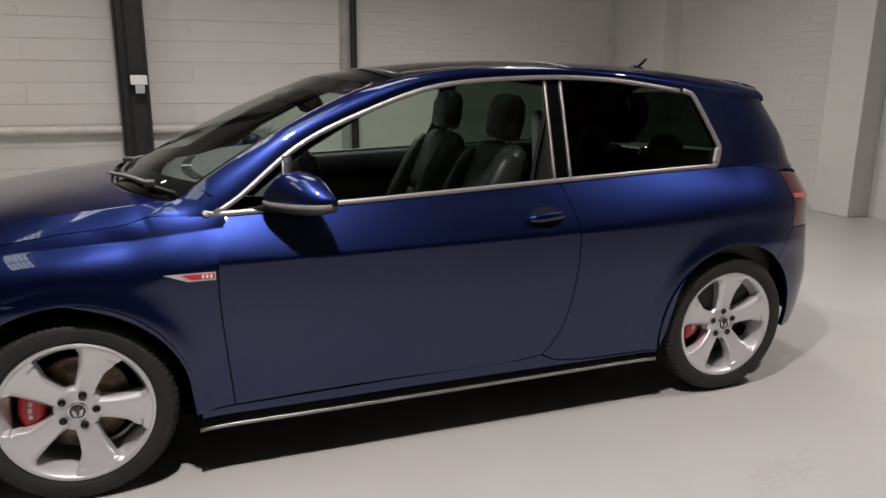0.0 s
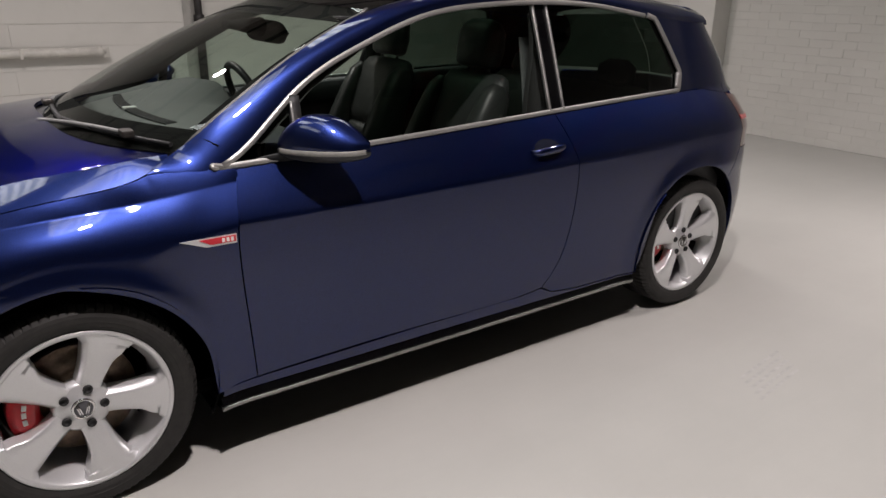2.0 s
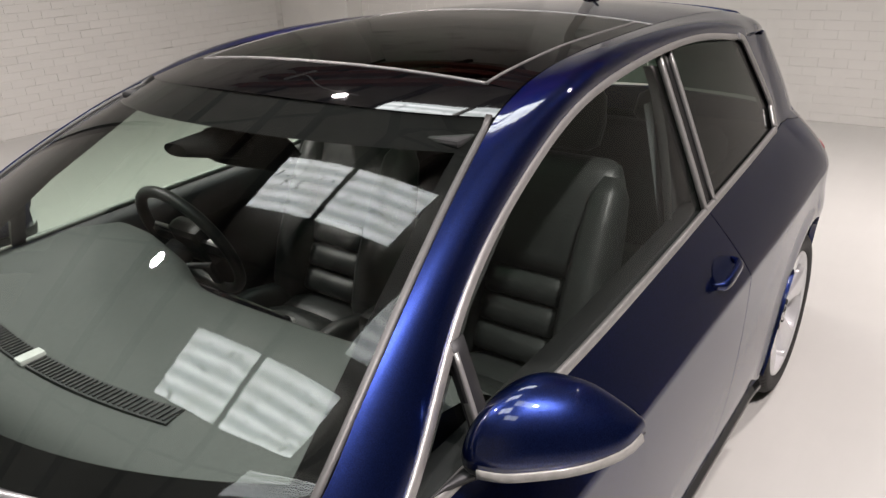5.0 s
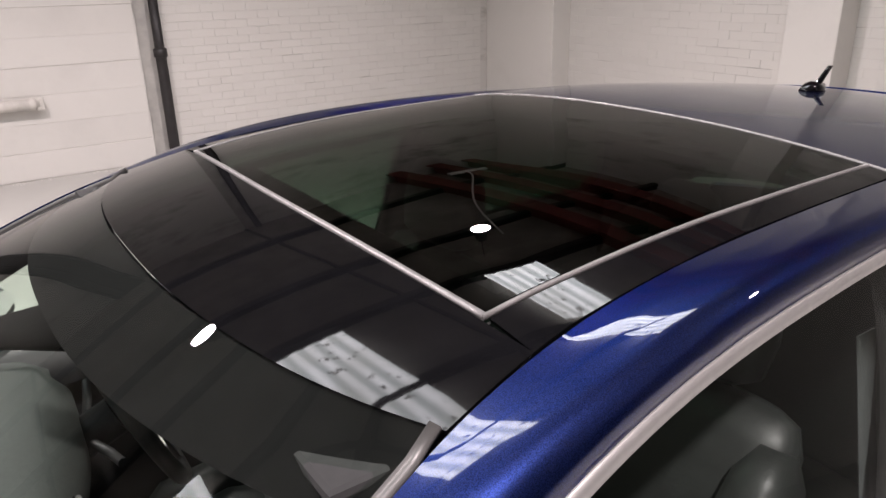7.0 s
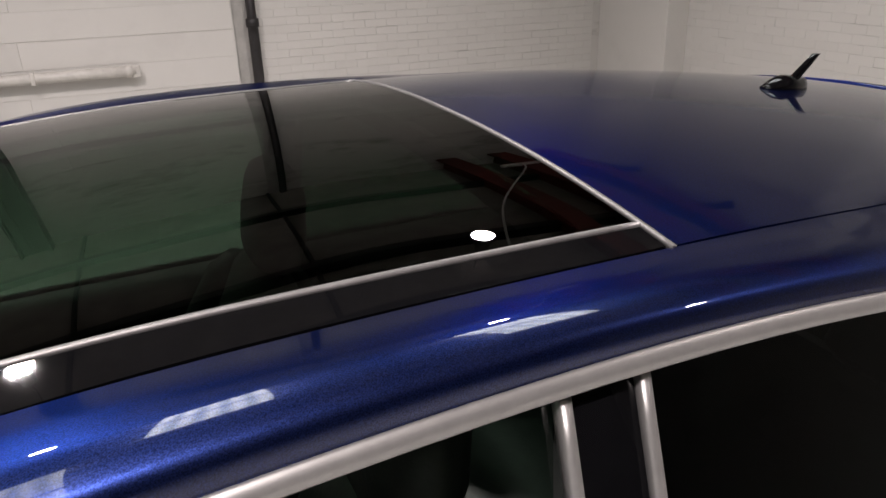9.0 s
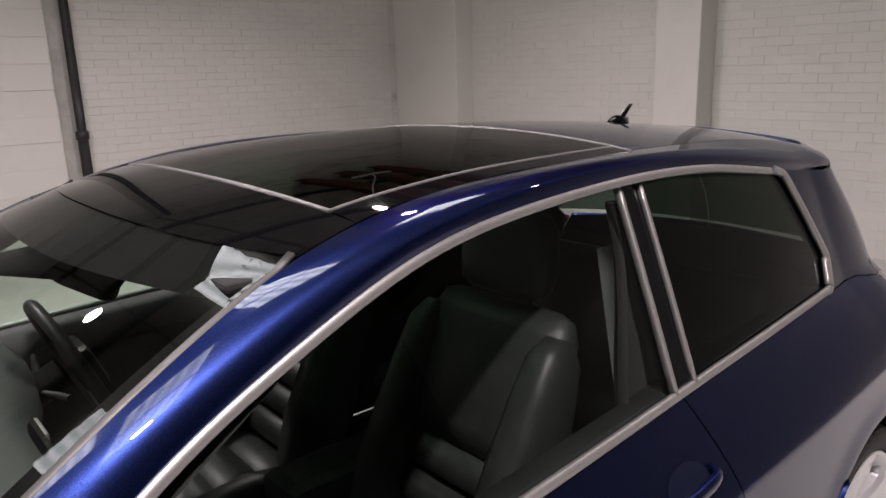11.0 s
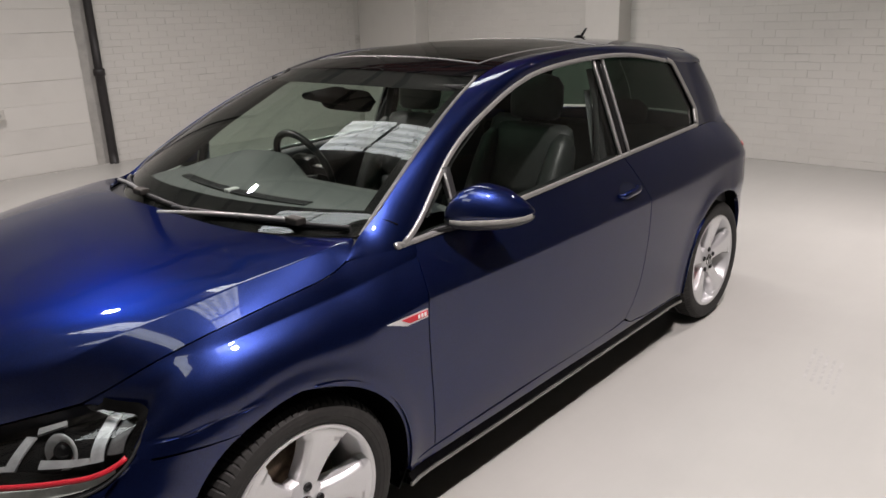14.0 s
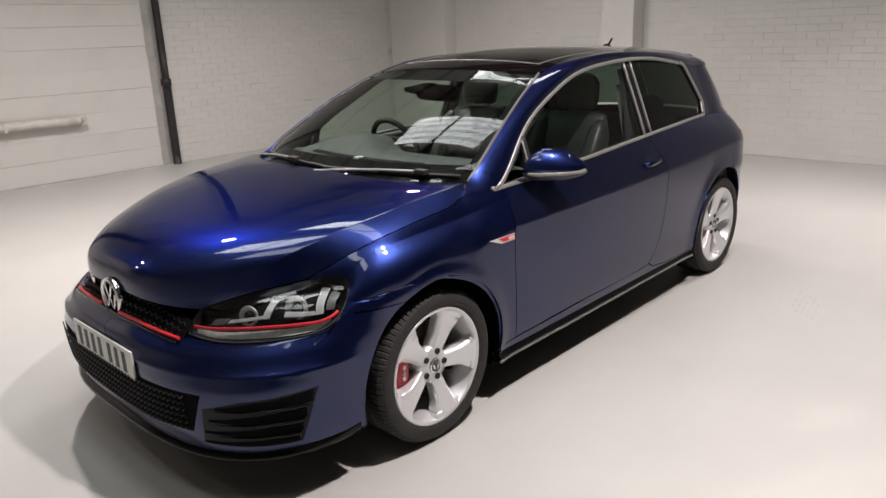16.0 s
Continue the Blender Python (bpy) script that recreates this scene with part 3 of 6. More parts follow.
# the flared lip ends on a ring round the wheel arch, then runs up to the door's crease
lip = []
for i, col in enumerate(wing):
    d = np.hypot(col[:, 0], col[:, 2] - HUB_Z)
    k = int(np.argmax(d > ARCH_R + 0.050))
    f = min(max((col[k, 0] - 0.08) / 0.22, 0), 1)
    f = f * f * (3 - 2 * f)
    lip.append(min(col[k, 2] * (1 - f) + float(shoulder(crease_n[i][0])) * f, crease_n[i][2] - 0.04))
lip = np.convolve(np.pad(lip, 6, mode="edge"), np.ones(13) / 13, mode="valid")
for i in range(18):
    f = i / 18
    f = f * f * (3 - 2 * f)
    lip[i] = max(lip[i], 0.692 * (1 - f) + lip[i] * f)
lip_x = np.array([np.interp(lip[i], col[:, 2], col[:, 0]) for i, col in enumerate(wing)])
for _ in range(400):
    lip_x[1:-1] = 0.5 * lip_x[1:-1] + 0.25 * (lip_x[:-2] + lip_x[2:])
for i, col in enumerate(wing):
    e, c, zs = top_n[i], crease_n[i], float(lip[i])
    old = col.copy()
    zz = np.linspace(old[0, 2], max(zs, old[0, 2] + 0.012), J0 + 1)
    for ax in range(3):
        col[:J0 + 1, ax] = np.interp(zz, old[:, 2], old[:, ax])
    shift = lip_x[i] - col[J0, 0]
    for j in range(1, J0 + 1):
        x, z = col[j, 0] + shift * (j / J0), col[j, 2]
        col[j] = surf(q_x(x, z), z)
    base = col[J0].copy()
    for j in range(J0 + 1, len(col)):
        if j <= J1:
            h = (j - J0) / (J1 - J0)
            p = 1.25 + 0.95 * min(max((0.40 - c[0]) / 0.25, 0), 1)
            col[j] = (base[0] + (c[0] - base[0]) * h, base[1] + (c[1] - base[1]) * h ** p, base[2] + (c[2] - base[2]) * h)
        else:
            h = [0.06, 0.2, 0.4, 0.6, 0.8, 0.94, 1.0][j - J1 - 1]
            col[j] = c + (e - c) * h + np.array([0, 0.05, 0.08]) * np.linalg.norm(e - c) * h * (1 - h)
for _ in range(14):
    y = wing[..., 1].copy()
    y[1:-1, J0 - 8:J1 - 1] = 0.4 * y[1:-1, J0 - 8:J1 - 1] + 0.18 * (y[:-2, J0 - 8:J1 - 1] + y[2:, J0 - 8:J1 - 1]) + 0.12 * (y[1:-1, J0 - 9:J1 - 2] + y[1:-1, J0 - 7:J1])
    wing[..., 1] = y
both("front_wing", wing, PAINT, 0.008, label="blue front wing")
# painted ledge below the bonnet's edge
both("wing_ledge", np.stack([EDGE + np.array([0, 0.002, -0.006]), EDGE + np.array([-0.01, -0.02, -0.013]), EDGE + np.array([-0.02, -0.07, -0.03])], axis=1), PAINT, 0.0)
both("pillar_ledge", np.stack([spline([(0.25, 0.788, 0.930), (0.33, 0.755, 0.955), (0.39, 0.735, 0.975)], 12), spline([(0.22, 0.75, 0.905), (0.29, 0.72, 0.925), (0.37, 0.70, 0.95)], 12)], axis=1), PAINT, 0.0)

lamp_side = [(2.866, 0.60), (2.915, 0.68), (2.95, 0.74), (2.955, 0.85), (2.955, 0.985)]
quarter_low = [(1.70, 0.300), (1.76, 0.266), (1.90, 0.25), (2.27, 0.246)] + arch(BASE, 191, 50.5, 44)
quarter_low[-1] = lamp_side[0]
quarter_top = [(x, float(belt_z(x))) for x in np.linspace(1.80, 2.72, 24)] + [(2.80, 1.01), (2.955, 0.985)]
both("rear_quarter_panel", skin(qz(quarter_low), qz(quarter_top), DOOR_R, qz(lamp_side), 90, 70), PAINT, 0.008, "blue rear quarter panel")

# sill below the door, and the satin-edged strip under it
sill_b = [(0.385, SILL_TOP - 0.005), (1.2, 0.238), (2.26, 0.236)]
sill_t = [(0.385, 0.258), (0.498, 0.265), (1.08, 0.281), (1.60, 0.2855), (1.695, 0.297), (1.76, 0.2635), (1.90, 0.247), (2.26, 0.243)]
both("sill", skin(sill_b, sill_t, [sill_b[0], sill_t[0]], [sill_b[-1], sill_t[-1]], 60, 6, 0.001), PAINT)
for s in (-1, 1):
    xs = np.linspace(0.375, 2.255, 40)
    zs = 0.208 + 0.0135 * (xs - 0.375) / 1.9
    line = np.stack([xs, s * (side_y(xs, 0.25) - 0.012), zs], axis=1)
    bm = bmesh.new()
    sweep(bm, line, [(-0.03, -0.020), (0.010, -0.020), (0.018, -0.012), (0.018, -0.002), (0.004, 0.022), (-0.03, 0.026)] if s < 0 else [(0.03, -0.020), (-0.010, -0.020), (-0.018, -0.012), (-0.018, -0.002), (-0.004, 0.022), (0.03, 0.026)], (0, 0, 1))
    bmesh.ops.recalc_face_normals(bm, faces=bm.faces[:])
    strip = part("sill_strip", bm, GLOSS_BLACK, car, "gloss black sill extension", smooth=False)
    bm = bmesh.new()
    edge = line + np.array([0, s * 0.0155, -0.0135])
    sweep(bm, edge, [(-0.004, -0.006), (0.004, -0.006), (0.005, 0.006), (-0.004, 0.007)], (0, 0, 1))
    bmesh.ops.recalc_face_normals(bm, faces=bm.faces[:])
    part("bright_edge", bm, BRIGHT_EDGE, strip, "satin metal lower edge")

# roof rail with the windscreen pillar, one panel from the scuttle to the hatch
RAIL_OUT = [(0.262, 0.7865, 0.9375), (0.300, 0.790, 0.938), (0.43, 0.800, 0.932), (0.728, 0.728, 1.123), (1.033, 0.665, 1.268), (1.278, 0.642, 1.350), (1.559, 0.628, 1.386), (1.863, 0.617, 1.396), (2.155, 0.612, 1.383), (2.459, 0.605, 1.343), (2.62, 0.597, 1.322), (2.80, 0.575, 1.305), (2.90, 0.567, 1.303), (3.0, 0.552, 1.288)]
RAIL_IN = [(0.262, 0.7835, 0.940), (0.300, 0.767, 0.962), (0.357, 0.739, 0.985), (0.43, 0.735, 1.030), (0.50, 0.722, 1.076), (0.62, 0.695, 1.148), (0.75, 0.664, 1.220), (0.90, 0.626, 1.292), (1.0, 0.600, 1.333), (1.10, 0.572, 1.364), (1.30, 0.543, 1.406), (1.60, 0.530, 1.428), (1.976, 0.524, 1.432), (2.30, 0.518, 1.424), (2.6, 0.505, 1.403), (2.80, 0.488, 1.380), (3.0, 0.465, 1.352)]
out_c, in_c = spline(RAIL_OUT, 90), spline(RAIL_IN, 90)


def rail_patch(nv=17):
    rows = []
    hump = pchip([0, 0.1, 0.2, 0.4, 0.7, 1], [0, 0.60, 0.90, 1.0, 0.62, 0])
    for a, b in zip(out_c, in_c):
        m = (a + b) / 2
        d = b - a
        up = np.array([-0.25 * (1 if m[0] < 1.3 else 0), 0.62, 0.78])
        up = up - d * np.dot(up, d) / np.dot(d, d)
        up /= np.linalg.norm(up)
        k = (0.07 + 0.075 * np.clip((m[0] - 0.4) / 0.8, 0, 1)) * np.linalg.norm(d)
        f = float(np.clip((m[0] - 0.7) / 0.5, 0, 1))
        rows.append([a + d * t + up * k * ((1 - f) * 4 * t * (1 - t) + f * 1.04 * float(hump(t))) for t in np.linspace(0.0, 1.0, nv)])
    return np.array(rows)


both("roof_rail", rail_patch(), PAINT, label="blue windscreen pillar and roof rail")

# seam across the foot of the pillar
for s in (-1, 1):
    bm = bmesh.new()
    tube(bm, np.array([(0.424, 0.7415, 1.0155), (0.445, 0.7585, 1.010), (0.470, 0.7785, 0.995)]) * np.array([1, s, 1]), 0.0022, 6)
    part("pillar_seam", bm, PIT, car)

# rear pillar between side window and hatch
pil_b = qz([(2.60, float(belt_z(2.6))), (2.72, 1.012), (2.80, 1.01), (2.955, 0.985)])
pil_l = [(2.60, float(belt_z(2.6))), (2.637, 1.055), (2.645, 1.10), (2.60, 1.22), (2.545, 1.335)]
HATCH_EDGE = [(2.955, 0.985), (3.0, 1.05), (3.035, 1.13), (3.03, 1.21), (3.0, 1.265), (2.965, 1.30)]
pil_r = qz(HATCH_EDGE)
pil_t = [(2.545, 1.335), (2.62, 1.322), (q_x(2.80, 1.305), 1.305), pil_r[-1]]
both("rear_pillar", skin(pil_b, pil_t, pil_l, pil_r, 24, 24, 0.0008), PAINT, label="blue rear pillar")

# ---- roof ----
roof_c = pchip([0.80, 1.0, 1.2, 1.5, 1.78, 2.0, 2.3, 2.68, 3.0, 3.15], [1.335, 1.395, 1.427, 1.455, 1.465, 1.464, 1.455, 1.428, 1.392, 1.372])
roof_e = pchip([p[0] for p in RAIL_IN[7:]], [p[2] for p in RAIL_IN[7:]])
roof_w = pchip([p[0] for p in RAIL_IN[7:]], [p[1] for p in RAIL_IN[7:]])


def roof_z(x, y):
    k = np.clip(np.abs(y) / roof_w(x), 0, 1.2)
    return roof_c(x) + (roof_e(x) - roof_c(x)) * k ** 2.3


def roof_patch(front, rear, inset, nu=40, nv=41, lift=0.0):
    """Roof between two lines x(k), k from -1 to 1 across."""
    k = np.linspace(-1, 1, nv)[None]
    u = np.linspace(0, 1, nu)[:, None]
    x = front(k) * (1 - u) + rear(k) * u
    y = k * (roof_w(x) - inset)
    return np.stack([x, y, roof_z(x, y) + lift], axis=2)


ws_top = lambda k: 0.970 + 0.125 * np.abs(k) ** 2.4
sun_front = lambda k: 1.185 + 0.035 * k ** 2
sun_rear = lambda k: 1.968 + 0 * k
roof_end = lambda k: 3.05 - 0.06 * k ** 2
part("roof_panel", sheet(roof_patch(lambda k: sun_rear(k) + 0.006, roof_end, 0.003), 0.01, (2.4, 0, 0)), PAINT, car, "blue painted rear roof")
part("roof_front_glass", sheet(roof_patch(lambda k: ws_top(k) + 0.004, lambda k: sun_front(k) - 0.005, 0.004, 16), 0.004, (1.2, 0, 0)), GLOSS_BLACK, car, "gloss black glass panel above windscreen")
SUN_Y = 0.475


def sun_patch(y0, y1, nu=40, nv=24, trim=0.006):
    y = np.linspace(y0, y1, nv)[None]
    u = np.linspace(0, 1, nu)[:, None]
    k = y / 0.53
    x = (sun_front(k) + trim) * (1 - u) + (sun_rear(k) - trim) * u
    yy = np.broadcast_to(y, x.shape)
    return np.stack([x, yy, roof_z(x, yy)], axis=2)


part("sunroof_glass", sheet(sun_patch(-SUN_Y + 0.006, SUN_Y - 0.006), 0.0, (1.5, 0, 0)), ROOF_GLASS, car, "dark tinted panoramic sunroof glass")
for s in (-1, 1):
    u = np.linspace(0, 1, 40)[:, None]
    xs = 1.215 + (1.962 - 1.215) * u
    a, b = s * (SUN_Y + 0.006), s * (roof_w(xs) - 0.004)
    y = a + (b - a) * np.linspace(0, 1, 6)[None]
    xs = np.broadcast_to(xs, y.shape)
    part("roof_side_glass", sheet(np.stack([xs, y, roof_z(xs, y)], axis=2), 0.004, (1.5, 0, 0)), GLOSS_BLACK, car, "gloss black strip beside sunroof")
# dark inner frame round the opening below the glass
ring = bmesh.new()
for y0, y1, f0, f1 in ((-SUN_Y, -0.385, 0, 1), (0.385, SUN_Y, 0, 1), (-0.385, 0.385, 0, 0.13), (-0.385, 0.385, 0.93, 1)):
    g = sun_patch(y0, y1, 40, 12, 0.002)
    a, b = int(round(f0 * 39)), int(round(f1 * 39)) + 1
    add_grid(ring, g[a:b] - np.array([0, 0, 0.055]))
part("sunroof_frame", ring, PIT, car, "black frame inside the sunroof")
# pale seal round the sunroof
for s in (-1, 1):
    xs = np.linspace(1.21, 1.966, 30)
    y = np.full(30, s * SUN_Y)
    bm = bmesh.new()
    sweep(bm, np.stack([xs, y, roof_z(xs, y)], axis=1), [(-0.0024, -0.004), (0.0024, -0.004), (0.0024, 0.002), (-0.0024, 0.002)], (0, 0, 1))
    part("sunroof_seal", bm, SEAL, car, "pale seal along sunroof")
for line, w, hw in ((sun_front, SUN_Y, 0.0042), (sun_rear, 0.525, 0.0024)):
    y = np.linspace(-w, w, 50)
    xs = line(y / 0.53)
    bm = bmesh.new()
    sweep(bm, np.stack([xs, y, roof_z(xs, y)], axis=1), [(-hw, -0.004), (hw, -0.004), (hw, 0.002), (-hw, 0.002)], (0, 0, 1))
    part("sunroof_seal", bm, SEAL, car, "pale seal across roof")

# ---- windscreen ----
WS_EDGE = spline([(0.372, 0.722, 0.972), (0.43, 0.722, 1.022), (0.50, 0.710, 1.068), (0.62, 0.683, 1.140), (0.75, 0.652, 1.212), (0.90, 0.614, 1.284), (1.0, 0.588, 1.325), (1.095, 0.560, 1.357)], 24)
k = np.linspace(-1, 1, 41)
ws = []
for i, t in enumerate(np.linspace(0, 1, 24)):
    e = WS_EDGE[i]
    top = float(roof_z(0.97, 0.0))
    c = np.array([0.125 + 0.845 * t - 0.5 * 0.026 * 4 * t * (1 - t), 0, 0.980 + (top - 0.980) * t + 0.86 * 0.026 * 4 * t * (1 - t)])
    b = np.abs(k) ** 2.4
    ws.append(np.stack([c[0] + (e[0] - c[0]) * b, k * e[1], c[2] + (e[2] - c[2]) * b], axis=1))
WS = np.array(ws)
WS[-1, :, 2] = roof_z(WS[-1, :, 0], WS[-1, :, 1])
WS_LOW = WS[0].copy()
# the pillar panel's inner edge bounds the pane
part("windscreen", sheet(WS, 0.0), CLEAR, car, "clear windscreen glass with black border").visible_shadow = False
border = bmesh.new()
n_ws = normals(WS)
n_ws = n_ws if n_ws[10, 20, 2] > 0 else -n_ws
add_grid(border, (WS - 0.004 * n_ws)[:4])
add_grid(border, (WS - 0.004 * n_ws)[20:])
add_grid(border, (WS - 0.004 * n_ws)[3:21, :2])
add_grid(border, (WS - 0.004 * n_ws)[3:21, -2:])
part("windscreen_border", border, PIT, car, "black printed border")
for s in (0, -1):
    bm = bmesh.new()
    sweep(bm, WS[:, s] + 0.003 * n_ws[:, s], [(-0.006, -0.006), (0.006, -0.006), (0.006, 0.004), (-0.006, 0.004)], n_ws[:, s])
    part("windscreen_trim", bm, TRIM_DARK, car, "grey trim beside windscreen")

# ---- bonnet ----
NU = 60
ridge = spline([(-0.847, 0, 0.710), (-0.839, 0, 0.788), (-0.738, 0, 0.863), (-0.45, 0, 0.926), (-0.15, 0, 0.972), (0.115, 0, 1.001)], NU)
crease = spline([(-0.735, 0.438, 0.684), (-0.684, 0.479, 0.729), (-0.608, 0.531, 0.777), (-0.511, 0.592, 0.828), (-0.412, 0.638, 0.866), (-0.313, 0.674, 0.898), (-0.214, 0.699, 0.919), (-0.112, 0.715, 0.935), (-0.008, 0.726, 0.950), (0.097, 0.736, 0.960), (0.20, 0.743, 0.971), (0.27, 0.740, 0.976), (0.335, 0.726, 0.976)], NU)
lamp_top = spline([(-0.735, 0.440, 0.685), (-0.62, 0.530, 0.722), (-0.50, 0.617, 0.747), (-0.43, 0.658, 0.758)], 30)
hem_line = even(np.concatenate([lamp_top[:-1], EDGE + np.array([0, -0.0022, 0.001]), [(0.275, 0.779, 0.946), (0.305, 0.764, 0.960), (0.335, 0.735, 0.970)]]), NU)
bonnet_rows = []
for c, f, g in zip(ridge, crease, hem_line):
    main = [(c[0] + (f[0] - c[0]) * k ** 3.6, f[1] * k, c[2] + (f[2] - c[2]) * k ** 2.0) for k in list(np.linspace(0, 0.96, 26)) + [0.992, 1.0]]
    out = np.array([0, 0.5, 0.85]) * 0.04 * np.linalg.norm(g - f)
    side = [f + (g - f) * h + out * 4 * h * (1 - h) * 0.5 for h in (0.05, 0.15, 0.3, 0.45, 0.6, 0.75, 0.9, 1.0)]
    bonnet_rows.append(main + [tuple(v) for v in side])
both("bonnet", np.array(bonnet_rows), PAINT, 0.012, "blue bonnet")

# ---- seams: dark strips added behind the shut lines to close and darken the gaps ----
def seam(pts, wide=0.03, deep=0.012):
    p = even(pts, 40)
    s = surf(p[:, 0], p[:, 1])
    t = np.gradient(s, axis=0)
    nn = np.array([0, 1.0, 0]) * np.ones_like(s)
    nn -= t * np.sum(nn * t, axis=1, keepdims=True) / np.maximum(np.sum(t * t, axis=1, keepdims=True), 1e-9)
    nn /= np.linalg.norm(nn, axis=1, keepdims=True)
    w = np.cross(t, nn)
    w /= np.linalg.norm(w, axis=1, keepdims=True)
    c = s - deep * nn
    g = np.stack([c - w * wide / 2, c + w * wide / 2], axis=1)
    for k in (mirrored(g), g):
        bm = bmesh.new()
        add_grid(bm, k)
        part("shut_line_filler", bm, PIT, car)


for pts in (DOOR_F, DOOR_R, DOOR_B, [(0.385, 0.262), (0.498, 0.266)], fender_front, lamp_side):
    seam(qz(pts) if pts in (fender_front, lamp_side) else pts) if isinstance(pts, list) else seam(pts)

# ---- side windows ----
top_z = pchip([p[0] for p in RAIL_OUT[1:]], [p[2] for p in RAIL_OUT[1:]])


def pane(x0b, x0t, x1b, x1t, nu=24, nv=14, deep=0.010):
    """Side glass between two slanting edges, belt to rail."""
    u, v = np.linspace(0, 1, nu)[:, None], np.linspace(0, 1, nv)[None]
    x = (x0b * (1 - v) + x0t * v) * (1 - u) + (x1b * (1 - v) + x1t * v) * u
    zb, zt = belt_z(x), top_z(x)
    z = zb + (zt - zb) * v
    return np.stack([x, side_y(x, z) - deep, z], axis=2)


for name, p, mat, lab in (("quarter_light", pane(0.455, 0.72, 0.715, 0.725), CLEAR, "small clear triangular front pane"),
                          ("door_window", pane(0.735, 0.74, 1.775, 1.797), CLEAR, "clear door glass, slightly green"),):
    for ob in both(name, p, mat, 0.0, lab):
        ob.visible_shadow = False
g = coons([(x, float(belt_z(x))) for x in np.linspace(1.85, 2.60, 20)], [(1.872, float(top_z(1.872))), (2.155, 1.383), (2.459, 1.343), (2.545, 1.335)], [(1.85, float(belt_z(1.85))), (1.872, float(top_z(1.872)))], pil_l, 24, 16)
REAR_PANE = surf(g[..., 0], g[..., 1]) - np.array([0, 0.010, 0])
both("rear_side_window", REAR_PANE, PRIVACY, 0.0, "dark privacy glass rear side window")


def bar(bm, path, wide, deep, up):
    w, d = wide / 2, deep / 2
    sweep(bm, path, [(-w, -d), (-w, d * 0.55), (-w * 0.82, d), (w * 0.82, d), (w, d * 0.55), (w, -d)], up)
    bmesh.ops.recalc_face_normals(bm, faces=bm.faces[:])


def on_side(pts, n, lift=0.0):
    p = even(pts, n)
    s = surf(p[:, 0], p[:, 1])
    s[:, 1] += lift
    return s


top_line = np.array([q for q in out_c if 0.452 < q[0] < 2.50])
belt_pts = [(x, float(belt_z(x)) + 0.008) for x in np.linspace(0.458, 2.585, 60)]
for s in (-1, 1):
    m = np.array([1, s, 1])
    up = np.array([0, s * 0.92, 0.38])
    bm = bmesh.new()
    bar(bm, (top_line + np.array([0, 0.001, -0.004])) * m, 0.018, 0.012, up)
    part("window_trim", bm, SATIN, car, "satin metal trim over the side windows")
    bm = bmesh.new()
    bar(bm, on_side(belt_pts, 70, 0.001) * m, 0.018, 0.012, up)
    part("window_trim", bm, SATIN, car, "satin metal trim along the belt line")
    bm = bmesh.new()
    rear_edge = [(2.57, 1.0145), (2.596, 1.018), (2.611, 1.032), (2.637, 1.083), (2.639, 1.102), (2.594, 1.208), (2.549, 1.305), (2.534, 1.325), (2.49, 1.339)]
    bar(bm, on_side(rear_edge, 60, 0.001) * m, 0.022, 0.012, up)
    part("window_trim", bm, SATIN, car, "satin metal trim behind the rear side window")
    bm = bmesh.new()
    bar(bm, on_side([(2.598, 1.026), (2.628, 1.088)], 8, 0.003) * m, 0.030, 0.012, up)
    part("trim_corner", bm, SATIN, car, "broad satin corner behind the rear side window")
    bm = bmesh.new()
    c0 = on_side([(0.470, float(belt_z(0.470)) + 0.008), (0.462, float(belt_z(0.462)) + 0.008)], 2, 0.001)
    corner = spline([c0[0], c0[1], (0.441, 0.8025, 0.9365), (0.438, 0.7995, 0.9425), tuple(top_line[0] + np.array([0, 0.001, -0.004])), tuple(top_line[1] + np.array([0, 0.001, -0.004]))], 24)
    bar(bm, corner * m, 0.013, 0.010, up)
    part("window_trim", bm, SATIN, car, "satin metal corner of the window trim")
    # divider of the front pane, and the door frame's inner edge
    bm = bmesh.new()
    bar(bm, on_side([(0.718, float(belt_z(0.72)) + 0.01), (0.73, 1.115)], 8, 0.0) * m, 0.036, 0.02, up)
    part("window_divider", bm, BLACK, car, "black upright between the panes")
    bm = bmesh.new()
    bar(bm, on_side([(0.703, float(belt_z(0.70)) + 0.015), (0.716, 1.10)], 8, 0.004) * m, 0.008, 0.016, up)
    part("divider_edge", bm, SATIN, car)
    # centre pillar, gloss black with a bright edge on each side
    v = np.linspace(0, 1, 12)[None]
    u = np.linspace(0, 1, 5)[:, None]
    x = (1.780 * (1 - v) + 1.800 * v) * (1 - u) + (1.846 * (1 - v) + 1.868 * v) * u
    z = belt_z(x) + (top_z(x) - belt_z(x)) * v
    part("centre_pillar", sheet(np.stack([x, side_y(x, z) - 0.003, z], axis=2) * m, 0.01), GLOSS_BLACK, car, "gloss black centre pillar")
    for xb, xt in ((1.777, 1.798), (1.850, 1.871)):
        bm = bmesh.new()
        bar(bm, on_side([(xb, float(belt_z(xb)) + 0.01), (xt, float(top_z(xt)) - 0.012)], 10, 0.0) * m, 0.011, 0.014, up)
        part("pillar_edge", bm, SATIN, car)

